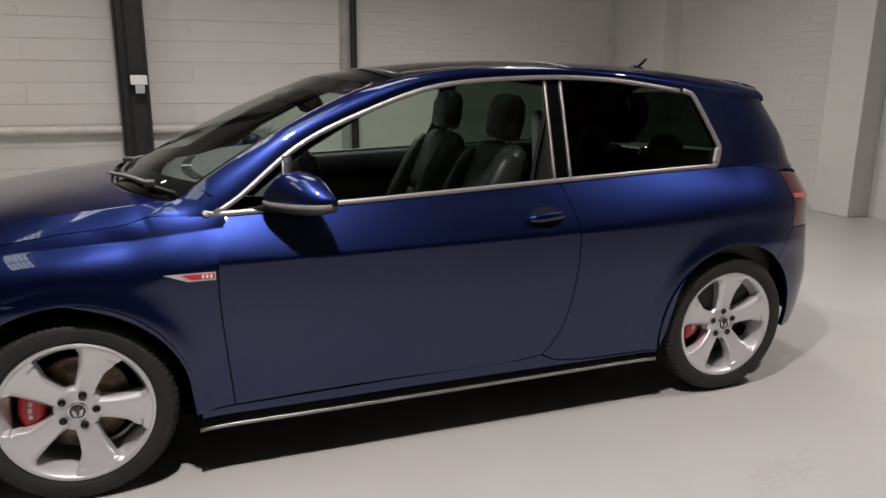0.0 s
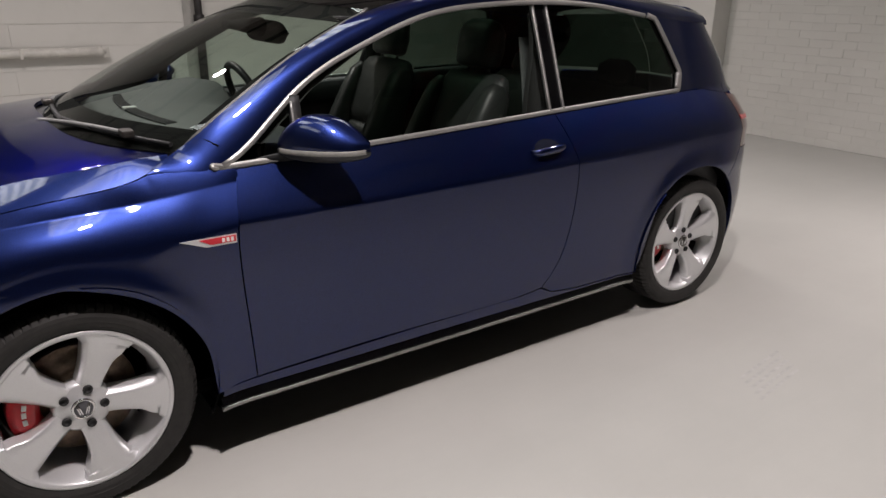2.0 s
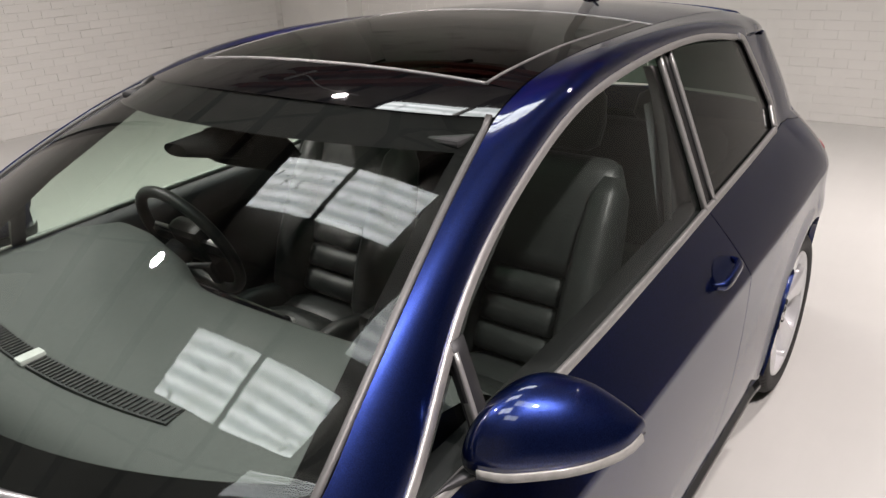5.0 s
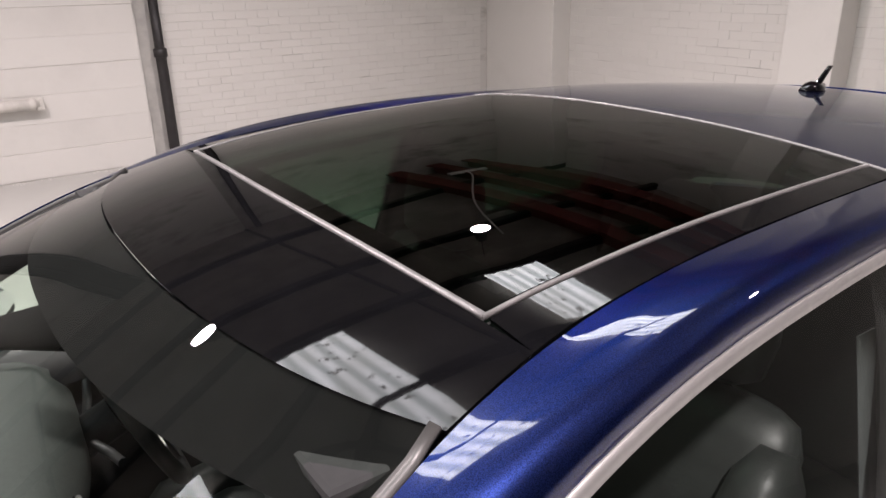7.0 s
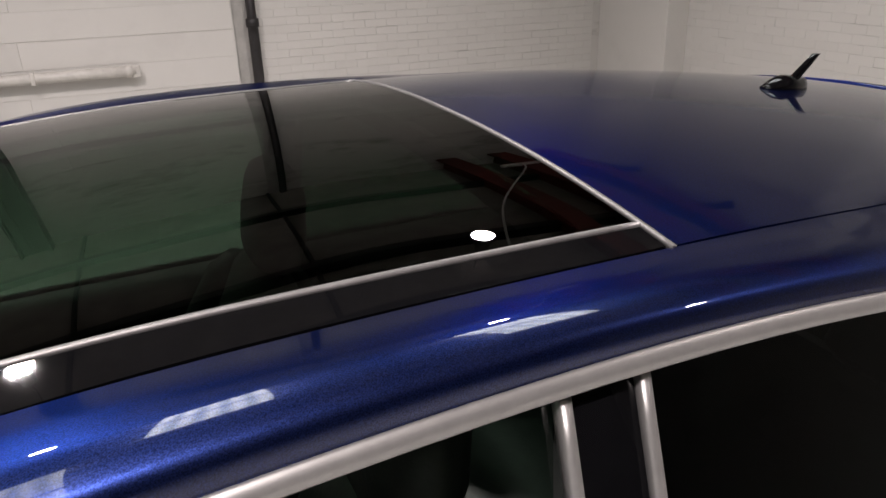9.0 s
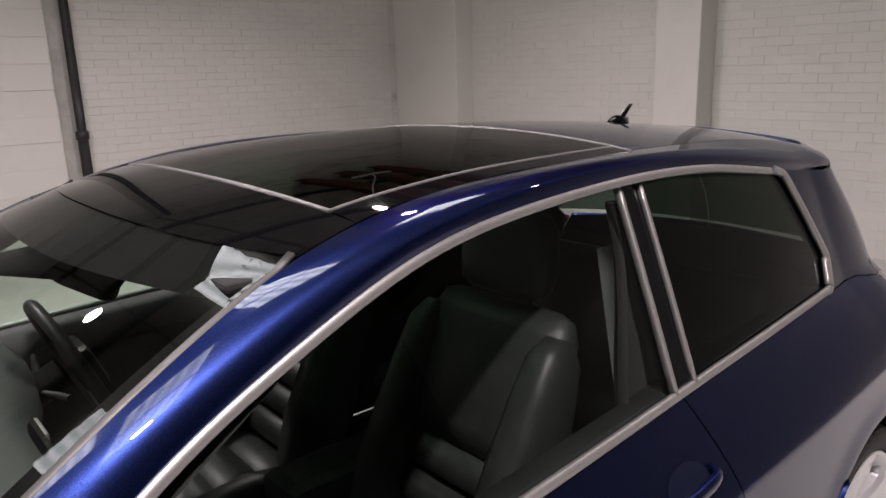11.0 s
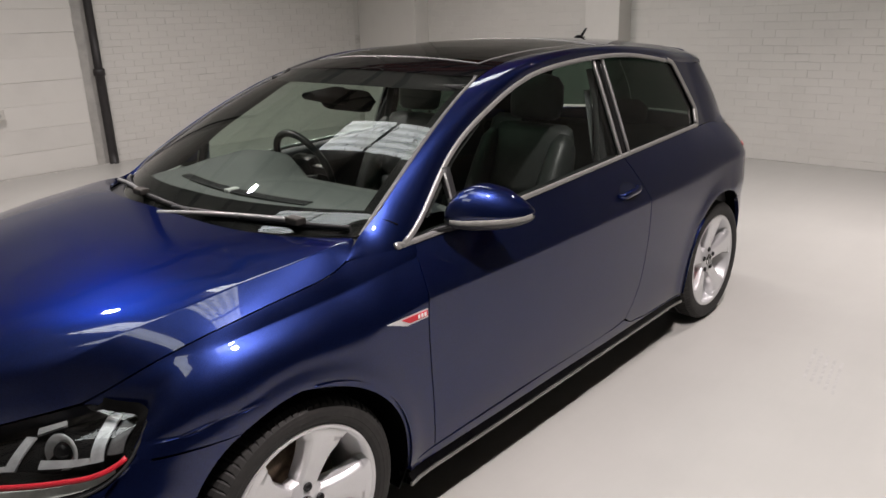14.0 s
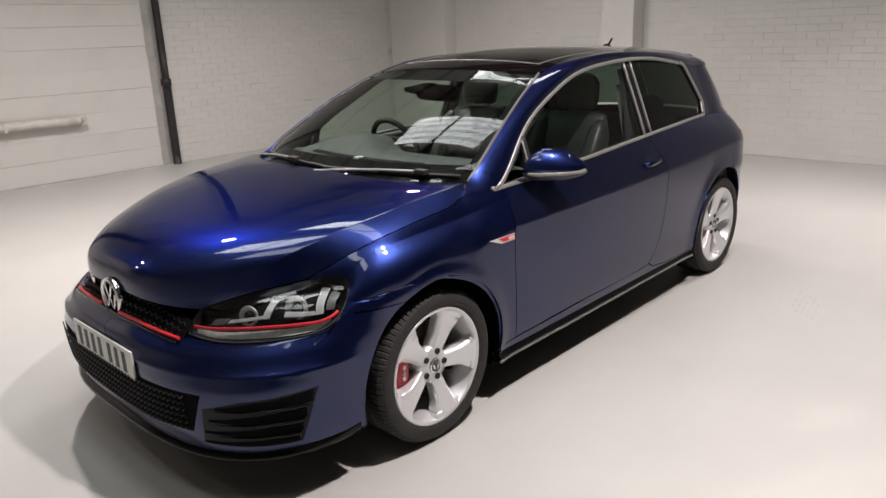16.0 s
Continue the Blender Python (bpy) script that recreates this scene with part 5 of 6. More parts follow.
for i in range(3):
    bm = bmesh.new()
    z = 0.672
    y = 0.24 + 0.032 * i
    x = float(surf(q_y(y, z), z)[0])
    box(bm, (x - 0.016, y, z - 0.012), (x - 0.008, y + 0.024, z + 0.012), 0.002)
    part("grille_mark", bm, CHROME if i < 2 else RED_TRIM, up_grille)

# number plate with plain dark bars
bm = bmesh.new()
px = -0.926
box(bm, (px, -0.26, 0.424), (px + 0.008, 0.26, 0.535), 0.003)
box(bm, (px + 0.008, -0.2, 0.44), (px + 0.05, 0.2, 0.52))
plate = part("number_plate", bm, PLATE, car, "white number plate with dark bars")
for i in range(7):
    bm = bmesh.new()
    y = 0.228 - 0.062 * i - (0.022 if i > 3 else 0)
    box(bm, (px - 0.001, y - 0.040, 0.440), (px + 0.002, y - 0.010, 0.519))
    part("bar", bm, INK, plate)

# headlamps
LAMP_TOP = [(-0.735, 0.443, 0.682), (-0.62, 0.530, 0.717), (-0.50, 0.617, 0.742), (-0.43, 0.662, 0.753), (-0.38, 0.705, 0.759), (-0.345, 0.766, 0.745)]
LAMP_MID = [(-0.768, 0.422, 0.634), (-0.705, 0.545, 0.655), (-0.60, 0.665, 0.684), (-0.505, 0.735, 0.701), (-0.42, 0.778, 0.712), (-0.349, 0.786, 0.734)]
LAMP_LOW = [(-0.778, 0.420, 0.602), (-0.750, 0.52, 0.594), (-0.665, 0.655, 0.595), (-0.57, 0.755, 0.608), (-0.488, 0.803, 0.622), (-0.415, 0.815, 0.660), (-0.354, 0.797, 0.729)]
lens = loft([LAMP_LOW, LAMP_MID, LAMP_TOP], 40, 16)
FROSTED = plain("frosted_lamp", (0.55, 0.56, 0.52), 0.35, 0, 0.25, 30)
PALE = plain("pale_reflector", (0.40, 0.41, 0.41), 0.3, 0.45, 0.25, 25)
SMOKE = plain("smoked_reflector", (0.10, 0.10, 0.10), 0.25, 0.4, 0.25, 25)
LAMP_PIECES = [
    ("daylight_strip", PALE, "pale daylight strip", ((28.6, 4.0), (30.4, 3.4), (34.2, 13.2), (31.4, 13.4))),
    ("daylight_hook", PALE, "", ((21.5, 5.6), (28.6, 4.0), (28.8, 5.2), (22.0, 7.4))),
    # pale patch painted in place of a reflection near the lamp's top
    ("upper_reflector", PALE, "", ((19.5, 13.0), (24.0, 13.6), (23.5, 14.6), (19.0, 14.4))),
    ("daylight_strip", PALE, "pale daylight strip", ((16.6, 6.4), (18.2, 6.0), (19.6, 12.6), (17.8, 13.2))),
    ("daylight_hook", PALE, "", ((8.5, 6.6), (16.6, 6.4), (16.8, 7.6), (9.0, 8.2))),
    ("cross_bar", SMOKE, "", ((4.0, 6.0), (8.0, 6.4), (8.5, 9.0), (5.0, 9.5))),
    ("marker_lamp", SMOKE, "smoked outer marker lamp", ((31.2, 4.0), (33.4, 2.2), (37.0, 8.0), (35.0, 12.0))),
]


def at_grid(p, i, j):
    i0, j0 = min(int(i), len(p) - 2), min(int(j), len(p[0]) - 2)
    a, b = i - i0, j - j0
    return (p[i0, j0] * (1 - a) + p[i0 + 1, j0] * a) * (1 - b) + (p[i0, j0 + 1] * (1 - a) + p[i0 + 1, j0 + 1] * a) * b


def lamp_piece(p, corners, nu=6, nv=8):
    """A four-cornered piece that follows the lamp's depth surface."""
    a, b, c, d = (np.array(k, float) for k in corners)
    rows = []
    for u in np.linspace(0, 1, nu):
        rows.append([at_grid(p, *((a * (1 - u) + b * u) * (1 - v) + (d * (1 - u) + c * u) * v)) for v in np.linspace(0, 1, nv)])
    return np.array(rows)


for s in (-1, 1):
    m = np.array([1, s, 1])
    hl = part("headlamp", sheet((inner(lens, 0.055)) * m, 0.0), PIT, car, "clear headlamp with dark reflector and red line")
    bm = bmesh.new()
    add_grid(bm, lens * m)
    part("lens", bm, LENS, hl, "clear lens").visible_shadow = False
    # rim round the lens
    rim_pts = np.concatenate([lens[:, 0], lens[-1, 1:], lens[::-1, -1][1:], lens[0, ::-1][1:-1]])
    n_rim = normals(lens)
    nn = n_rim if np.sum(n_rim * (lens - HEART)) > 0 else -n_rim
    deep = inner(lens, 0.055)
    deep_pts = np.concatenate([deep[:, 0], deep[-1, 1:], deep[::-1, -1][1:], deep[0, ::-1][1:-1]])
    bm = bmesh.new()
    add_grid(bm, np.stack([rim_pts, deep_pts], axis=1) * m, closed_u=True)
    part("housing_wall", bm, BLACK, hl)
    # projector bowls with pale reflector wings
    for i, j, r in ((13.0, 10.2, 0.034), (25.0, 9.4, 0.040)):
        c = at_grid(inner(lens, 0.048), i, j)
        bm = bmesh.new()
        lathe(bm, [(0.0, 0.006), (r * 0.55, 0.010), (r * 0.62, 0.004), (r, 0.020), (r * 1.08, 0.014)], 28, axis="z")
        rot = Vector((-0.85, 0.45 , 0.2)).to_track_quat("Z", "Y").to_matrix().to_4x4()
        bmesh.ops.transform(bm, matrix=Matrix.Translation(Vector(c)) @ rot, verts=bm.verts)
        bmesh.ops.transform(bm, matrix=Matrix.Diagonal((1, s, 1, 1)), verts=bm.verts)
        bowl = part("projector", bm, PALE, hl, "pale projector bowl")
        bm = bmesh.new()
        bmesh.ops.create_uvsphere(bm, u_segments=18, v_segments=10, radius=r * 0.6, matrix=Matrix.Translation(Vector(c) + Vector((-0.004, 0.002, 0))))
        bmesh.ops.transform(bm, matrix=Matrix.Diagonal((1, s, 1, 1)), verts=bm.verts)
        part("projector_lens", bm, GLOSS_BLACK, bowl, smooth=True)
    deep = inner(lens, 0.028)
    for name, mat, words, corners in LAMP_PIECES:
        part(name, sheet(lamp_piece(deep, corners) * m, 0.006), mat, hl, words)
    part("turn_lamp", sheet(lamp_piece(inner(lens, 0.024), ((1, 0.8), (31, 0.4), (31.5, 1.5), (1, 3.6)), 30, 6) * m, 0.006), FROSTED, hl, "frosted lower lamp band")
    bm = bmesh.new()
    red = np.array([at_grid(inner(lens, 0.012), i, k) for i, k in zip(np.linspace(0.6, 33.4, 50), np.interp(np.linspace(0, 1, 50), [0, 0.25, 0.5, 0.75, 1.0], [4.6, 4.1, 3.4, 2.5, 0.9]))])
    bar(bm, red * m, 0.0115, 0.007, (-0.8, 0.55 * s, 0.2))
    part("red_line", bm, RED_TRIM, hl)
    bm = bmesh.new()
    tube(bm, (lens[:, 0] + np.array([0, 0, -0.002])) * m, 0.0035, 6)
    part("gasket", bm, BLACK, hl)
    # painted ledge from the lamp's lower edge out to the bumper's skin
    edge = np.array(even(bump_top, 200))
    edge = surf(edge[:, 0], edge[:, 1])
    near = np.array([edge[np.argmin(np.sum((edge[:, :2] - p[:2]) ** 2, axis=1))] for p in lens[:, 0]])
    ledge = np.stack([lens[:, 0] + np.array([0.004, -0.004, -0.007]), 0.5 * (lens[:, 0] + near) + np.array([0, 0, -0.002]), near + np.array([0.001, -0.001, -0.002])], axis=1)
    bm = bmesh.new()
    add_grid(bm, ledge * m)
    part("bumper_ledge", bm, PAINT, car)

# ---- tail ----
rb_left = qz(arch(BASE, -10, 50.5, 20))
rb_left[-1] = qz(lamp_side[:1])[0]
rb_low = [rb_left[0], (q_x(3.10, 0.25), 0.25), (XR + 0.6, 0.245), (XR + 1.0, 0.245)]
rb_top = qz([lamp_side[0], lamp_side[1], lamp_side[2]]) + [(XR + 0.40, 0.735), (XR + 0.55, 0.70), (XR + 1.0, 0.66)]
both("rear_bumper", skin(rb_low, rb_top, rb_left, [(XR + 1.0, 0.245), (XR + 1.0, 0.66)], 50, 24, 0.0015), PAINT, 0.02, "blue rear bumper")
lamp_l = qz([lamp_side[2], lamp_side[3], lamp_side[4]])
tl = skin([lamp_l[0], (XR + 0.50, 0.738)], [lamp_l[-1], (XR + 0.50, 0.955)], lamp_l, [(XR + 0.50, 0.738), (XR + 0.50, 0.955)], 20, 14, 0.003)
both("tail_lamp", tl, TAIL, 0.02, "dark red tail lamp with pale band")
both("tail_lamp_band", inner(tl, -0.003)[1:-1, 7:9], plain("pink_lamp_band", (0.40, 0.10, 0.10), 0.3), 0.004)
edge_r = qz(HATCH_EDGE)
hatch_low = [(XR + 0.50, 0.70), (XR + 1.0, 0.662)]
both("tailgate", skin(hatch_low, [(XR + 0.50, 0.965), (XR + 1.0, 0.99)], [hatch_low[0], (XR + 0.50, 0.965)], [hatch_low[1], (XR + 1.0, 0.99)], 24, 14), PAINT, 0.014, "blue tailgate")
glass_g = skin([edge_r[0], (XR + 0.55, 0.985), (XR + 1.0, 0.995)], [edge_r[-1], (XR + 0.6, 1.31), (XR + 1.0, 1.325)], edge_r, [(XR + 1.0, 0.995), (XR + 1.0, 1.325)], 24, 16)
both("rear_window", glass_g[5:], PRIVACY, 0.0, "dark rear window glass")
both("hatch_edge", glass_g[:3], PAINT, 0.006, "blue hatch edge")
both("hatch_frame", glass_g[2:6], GLOSS_BLACK, 0.01, "gloss black hatch frame")
# spoiler: the roof carried on past the hatch, its ends turned down onto the rear pillars
k = np.linspace(-1, 1, 41)
secs = []
for t in k:
    a = abs(t)
    y = t * 0.535
    x0 = 2.955 - 0.04 * t ** 2
    x1 = 3.14 - 0.155 * a ** 2.4
    z0 = float(roof_z(2.95, min(a * 0.515, 0.46))) + 0.002 - 0.055 * max(a - 0.86, 0) / 0.14
    z1 = 1.362 - 0.012 * t ** 2 - 0.050 * max(a - 0.84, 0) / 0.16
    secs.append([(x0, y, z0), ((x0 + x1) / 2, y, (z0 + z1) / 2 + 0.006), (x1, y, z1), (x1 - 0.002, y, z1 - 0.012), ((x0 + x1) / 2, y, (z0 + z1) / 2 - 0.030), (x0, y, z0 - 0.05)])
bm = bmesh.new()
blob(bm, secs)
part("spoiler", bm, PAINT, car, "blue roof spoiler")

# ---- roof aerial ----
bm = bmesh.new()
secs = []
for t in np.linspace(0, 1, 10):
    x, h, w = 2.60 + 0.10 * t, 0.022 * math.sin(math.pi * min(t * 1.0, 0.72)) + 0.003, 0.022 * math.sin(math.pi * (0.08 + 0.84 * t)) + 0.004
    z = float(roof_z(x, 0.0))
    secs.append([(x, w * math.cos(a), z + max(h * math.sin(a), -0.004)) for a in np.linspace(0, 2 * math.pi, 14, endpoint=False)])
blob(bm, secs)
aerial = part("roof_aerial", bm, GLOSS_BLACK, car, "short black roof aerial")
bm = bmesh.new()
z = float(roof_z(2.68, 0))
secs = [[(2.660 + 0.060 * t + (0.014 - 0.005 * t) * math.cos(a), (0.009 - 0.003 * t) * math.sin(a), z + 0.008 + 0.052 * t) for a in np.linspace(0, 2 * math.pi, 10, endpoint=False)] for t in np.linspace(0, 1, 6)]
blob(bm, secs)
part("mast", bm, GLOSS_BLACK, aerial)

# ---- scuttle and wipers ----
low = WS_LOW
fr = np.array(bonnet_rows[-1])[::2]
front_edge = np.concatenate([mirrored(fr)[::-1], fr[1:]])
front_edge = even(front_edge, 41) - np.array([0.012, 0, 0.022])
back_edge = even(low, 41) + np.array([0.02, 0, -0.004])
g = np.stack([front_edge, front_edge * 0.5 + back_edge * 0.5 - np.array([0, 0, 0.012]), back_edge], axis=1)
bm = bmesh.new()
add_grid(bm, g)
part("scuttle", bm, BLACK, car, "black plastic scuttle below the windscreen")


def on_screen(u, v, lift=0.016):
    """A point over the windscreen, u across from the near side, v up it."""
    i, j = v * 23, u * 40
    a, b = int(min(i, 22)), int(min(j, 39))
    fi, fj = i - a, j - b
    p = (WS[a, b] * (1 - fi) + WS[a + 1, b] * fi) * (1 - fj) + (WS[a, b + 1] * (1 - fi) + WS[a + 1, b + 1] * fi) * fj
    return p + lift * n_ws[a, b]


WIPER_GREY = plain("grey_wiper_arm", (0.30, 0.30, 0.30), 0.35, 0.5)


def wiper(u0, u1, knob):
    bm = bmesh.new()
    path = [on_screen(u0 + (u1 - u0) * t, 0.035 + 0.015 * math.sin(math.pi * t), 0.010) for t in np.linspace(0, 1, 14)]
    sweep(bm, path, [(-0.007, -0.008), (0.007, -0.008), (0.009, 0.0), (0.002, 0.006), (-0.006, 0.004)], (-0.4, 0, 0.9))
    blade_ = part("wiper", bm, BLACK, car, "black wiper with grey arm")
    bm = bmesh.new()
    c = on_screen(u0 + (u1 - u0) * knob, 0.045, 0.022)
    e = on_screen(u1, 0.0, 0.02) + np.array([-0.02, 0, 0])
    path = [c * (1 - t) + e * t + np.array([0, 0, 0.006 * math.sin(math.pi * t)]) for t in np.linspace(0, 1, 10)]
    sweep(bm, path, [(-0.007, -0.005), (0.007, -0.005), (0.005, 0.006), (-0.005, 0.006)], (-0.4, 0, 0.9))
    part("arm", bm, WIPER_GREY, blade_, "grey metal arm")
    bm = bmesh.new()
    box(bm, tuple(c - np.array([0.018, 0.030, 0.010])), tuple(c + np.array([0.018, 0.030, 0.012])), 0.006)
    part("joint", bm, DARK_METAL, blade_)


wiper(0.025, 0.47, 0.22)
wiper(0.40, 0.93, 0.45)

# ---- cabin ----
def card(b, t, l, r, deep, name, mat, label="", nu=20, nv=12):
    g = coons(b, t, l, r, nu, nv)
    return both(name, inner(surf(g[..., 0], g[..., 1]), deep), mat, 0.0, label)


card(DOOR_B, BELT_LINE, DOOR_F, DOOR_R, 0.06, "door_card", BLACK, "black door lining")
card([(1.70, 0.30), (2.90, 0.30)], [(1.80, 0.983), (2.90, 0.99)], [(1.70, 0.30), (1.80, 0.983)], [(2.90, 0.30), (2.90, 0.99)], 0.07, "side_lining", BLACK)
card([(0.405, 0.27), (0.498, 0.27)], [(0.30, 0.86), (0.506, 0.90)], [(0.405, 0.27), (0.39, 0.50), (0.30, 0.70), (0.30, 0.86)], [(0.498, 0.27), (0.506, 0.90)], 0.07, "footwell_lining", PIT)
for s in (-1, 1):
    xs = np.linspace(0.45, 2.62, 40)
    zb = belt_z(xs)
    y = side_y(xs, zb)
    g = np.stack([np.stack([xs, s * (y - 0.016), zb + 0.004], axis=1), np.stack([xs, s * (y - 0.085), zb - 0.008], axis=1), np.stack([xs, s * (y - 0.075), zb - 0.10], axis=1)], axis=1)
    bm = bmesh.new()
    add_grid(bm, g)
    part("door_ledge", bm, BLACK, car, "black ledge inside the windows")
    # inner faces of pillars and rail
    rp = inner(rail_patch(5), 0.03) * np.array([1, s, 1])
    bm = bmesh.new()
    add_grid(bm, rp)
    part("pillar_lining", bm, CLOTH, car, "dark grey pillar lining")
    bm = bmesh.new()
    gp = coons(pil_b, pil_t, pil_l, pil_r, 10, 10)
    add_grid(bm, inner(surf(gp[..., 0], gp[..., 1]), 0.04) * np.array([1, s, 1]))
    part("pillar_lining", bm, CLOTH, car)
    # broad inner trim of the windscreen pillar
    edge_i = WS_EDGE * np.array([1, 1, 1]) + np.array([0.0, -0.006, -0.012])
    back_i = np.stack([np.interp(np.linspace(0, 1, 24), [0, 0.3, 1], [0.60, 0.80, 1.16]), np.interp(np.linspace(0, 1, 24), [0, 0.3, 1], [0.735, 0.675, 0.605]), np.interp(np.linspace(0, 1, 24), [0, 0.3, 1], [0.985, 1.13, 1.325])], axis=1)
    bm = bmesh.new()
    add_grid(bm, np.stack([edge_i, edge_i * 0.55 + back_i * 0.45 + np.array([0, -0.012, -0.006]), back_i, back_i + np.array([0.004, 0.035, 0.0])], axis=1) * np.array([1, s, 1]))
    part("screen_pillar_trim", bm, CLOTH, car, "dark grey windscreen pillar trim")
    # inner trim of the centre pillar
    low_i, high_i = spline([(1.70, 0.70, 0.93), (1.73, 0.672, 1.06), (1.79, 0.618, 1.22), (1.82, 0.565, 1.34)], 12), spline([(1.85, 0.70, 0.93), (1.855, 0.672, 1.06), (1.862, 0.618, 1.22), (1.868, 0.565, 1.34)], 12)
    g = np.stack([low_i + np.array([0.004, 0.022, 0]), low_i, low_i * 0.5 + high_i * 0.5 + np.array([0, -0.012, 0]), high_i, high_i + np.array([0, 0.022, 0])], axis=1) * np.array([1, s, 1])
    bm = bmesh.new()
    add_grid(bm, g)
    part("centre_pillar_trim", bm, CLOTH, car, "dark grey centre pillar trim")
    # belt hanging by the centre pillar
    bm = bmesh.new()
    line = [(1.755 + 0.02 * t, s * (0.60 + 0.10 * (1 - t)), 0.80 + 0.46 * t) for t in np.linspace(0, 1, 10)]
    sweep(bm, line, [(-0.024, -0.001), (0.024, -0.001), (0.024, 0.001), (-0.024, 0.001)], (0, s, 0.2))
    part("seat_belt", bm, BELT, car, "grey seat belt webbing")
bm = bmesh.new()
add_grid(bm, roof_patch(lambda k: sun_rear(k) - 0.02, lambda k: roof_end(k) - 0.05, 0.02, 20, 21, -0.035))
part("headliner", bm, CLOTH, car, "dark grey headliner")
bm = bmesh.new()
add_grid(bm, roof_patch(lambda k: ws_top(k) + 0.01, lambda k: sun_front(k) + 0.03, 0.01, 8, 21, -0.03))
for s in (-1, 1):
    xs = np.linspace(1.2, 1.98, 20)[:, None]
    y = s * np.linspace(SUN_Y - 0.04, 0.53, 4)[None] + 0 * xs
    xs = xs + 0 * y
    add_grid(bm, np.stack([xs, y, roof_z(xs, y) - 0.03], axis=2))
part("sunroof_frame", bm, CLOTH, car, "dark sunroof frame lining")
bm = bmesh.new()
box(bm, (0.15, -0.78, 0.215), (2.95, 0.78, 0.26))
box(bm, (0.10, -0.60, 0.215), (0.16, 0.60, 0.86))
box(bm, (2.62, -0.68, 0.26), (3.05, 0.68, 0.93), 0.02)
part("cabin_floor", bm, PIT, car, smooth=False)

# dashboard
ys = np.linspace(-0.70, 0.70, 41)
prof = [(0.275, 0.88), (0.278, 0.93), (0.295, 0.968), (0.335, 0.992), (0.42, 1.004), (0.55, 1.006), (0.68, 0.996), (0.78, 0.975), (0.83, 0.940), (0.835, 0.88), (0.81, 0.78), (0.78, 0.55)]
g = []
for y in ys:
    hood = 0.066 * math.exp(-((y - 0.36) / 0.20) ** 4)
    row = []
    for x, z in prof:
        h = hood * max(0.0, min(1.0, (x - 0.46) / 0.16)) if x < 0.80 else hood * 0.4
        drop = 0.03 * (abs(y) / 0.70) ** 6
        sweep_x = 0.05 * (y / 0.7) ** 2
        row.append((x + sweep_x + (0.05 * hood / 0.066 if 0.6 < x < 0.9 else 0), y, z + h - drop))
    g.append(row)
bm = bmesh.new()
add_grid(bm, np.array(g), flip=True)
dash = part("dashboard", bm, DASH, car, "grey soft-touch dashboard with air vents")
VENT = plain("dark_vent_plastic", (0.014, 0.016, 0.015), 0.7, 0, 0.2, 60)
vent_x = lambda y: 0.402 + 0.042 * ((y - 0.01) / 0.39) ** 2
for y0, y1 in ((-0.385, -0.012), (0.032, 0.405)):
    bm = bmesh.new()
    sweep(bm, [(vent_x(y), y, 1.004) for y in np.linspace(y0, y1, 16)], [(-0.021, -0.008), (0.021, -0.008), (0.021, 0.0025), (-0.021, 0.0025)], (0, 0, 1))
    vent = part("air_vent", bm, VENT, dash, "black slatted air vent", smooth=False)
    n = 30
    for i in range(n):
        y = y0 + (y1 - y0) * (i + 0.5) / n
        bm = bmesh.new()
        box(bm, (vent_x(y) - 0.017, y - 0.002, 1.004), (vent_x(y) + 0.017, y + 0.002, 1.0095))
        part("slat", bm, BLACK, vent, smooth=False)
bm = bmesh.new()
box(bm, (0.378, -0.004, 1.000), (0.426, 0.024, 1.012), 0.004)
part("sensor_cover", bm, plain("pale_plastic", (0.45, 0.46, 0.44), 0.5), dash, "pale sensor cover between vents")
bm = bmesh.new()
box(bm, (0.80, -0.20, 0.72), (0.852, 0.16, 0.945), 0.015)
part("centre_stack", bm, GLOSS_BLACK, dash, "gloss black centre stack")
for y in (-0.15, 0.11):
    bm = bmesh.new()
    box(bm, (0.846, y - 0.05, 0.885), (0.860, y + 0.05, 0.935), 0.008)
    part("side_vent", bm, SATIN, dash, "silver-edged vent")
bm = bmesh.new()
box(bm, (0.80, -0.11, 0.26), (1.75, 0.11, 0.50), 0.03)
box(bm, (1.30, -0.085, 0.48), (1.68, 0.085, 0.66), 0.04)
console = part("centre_console", bm, LEATHER, car, "black centre console with armrest")
bm = bmesh.new()
tube(bm, [(1.06, 0, 0.48), (1.05, 0, 0.58), (1.045, 0, 0.64)], 0.014, 10, (0, 1, 0))
bmesh.ops.create_uvsphere(bm, u_segments=14, v_segments=10, radius=0.028, matrix=Matrix.Translation((1.04, 0, 0.67)))
part("gear_lever", bm, GLOSS_BLACK, console, "gear lever with chrome collar", smooth=True)
bm = bmesh.new()
lathe(bm, [(0.018, 0.50), (0.034, 0.505), (0.034, 0.515), (0.02, 0.53)], 18, (1.06, 0, 0), "z")
part("lever_collar", bm, CHROME, console)

# steering wheel
sw_c, sw_r = Vector((0.990, 0.370, 0.945)), 0.176
tilt = Matrix.Translation(sw_c) @ Matrix.Rotation(radians(-112), 4, "Y")
bm = bmesh.new()
ring = [(sw_r * math.cos(a), sw_r * math.sin(a), 0) for a in np.linspace(0, 2 * math.pi, 48, endpoint=False)]
tube(bm, ring, 0.016, 10, (0, 0, 1), True)
bmesh.ops.transform(bm, matrix=tilt, verts=bm.verts)
sw = part("steering_wheel", bm, LEATHER, car, "black leather steering wheel behind the dashboard hood")
bm = bmesh.new()
box(bm, (-0.075, -0.07, -0.045), (0.055, 0.07, 0.012), 0.025)
bmesh.ops.transform(bm, matrix=tilt, verts=bm.verts)
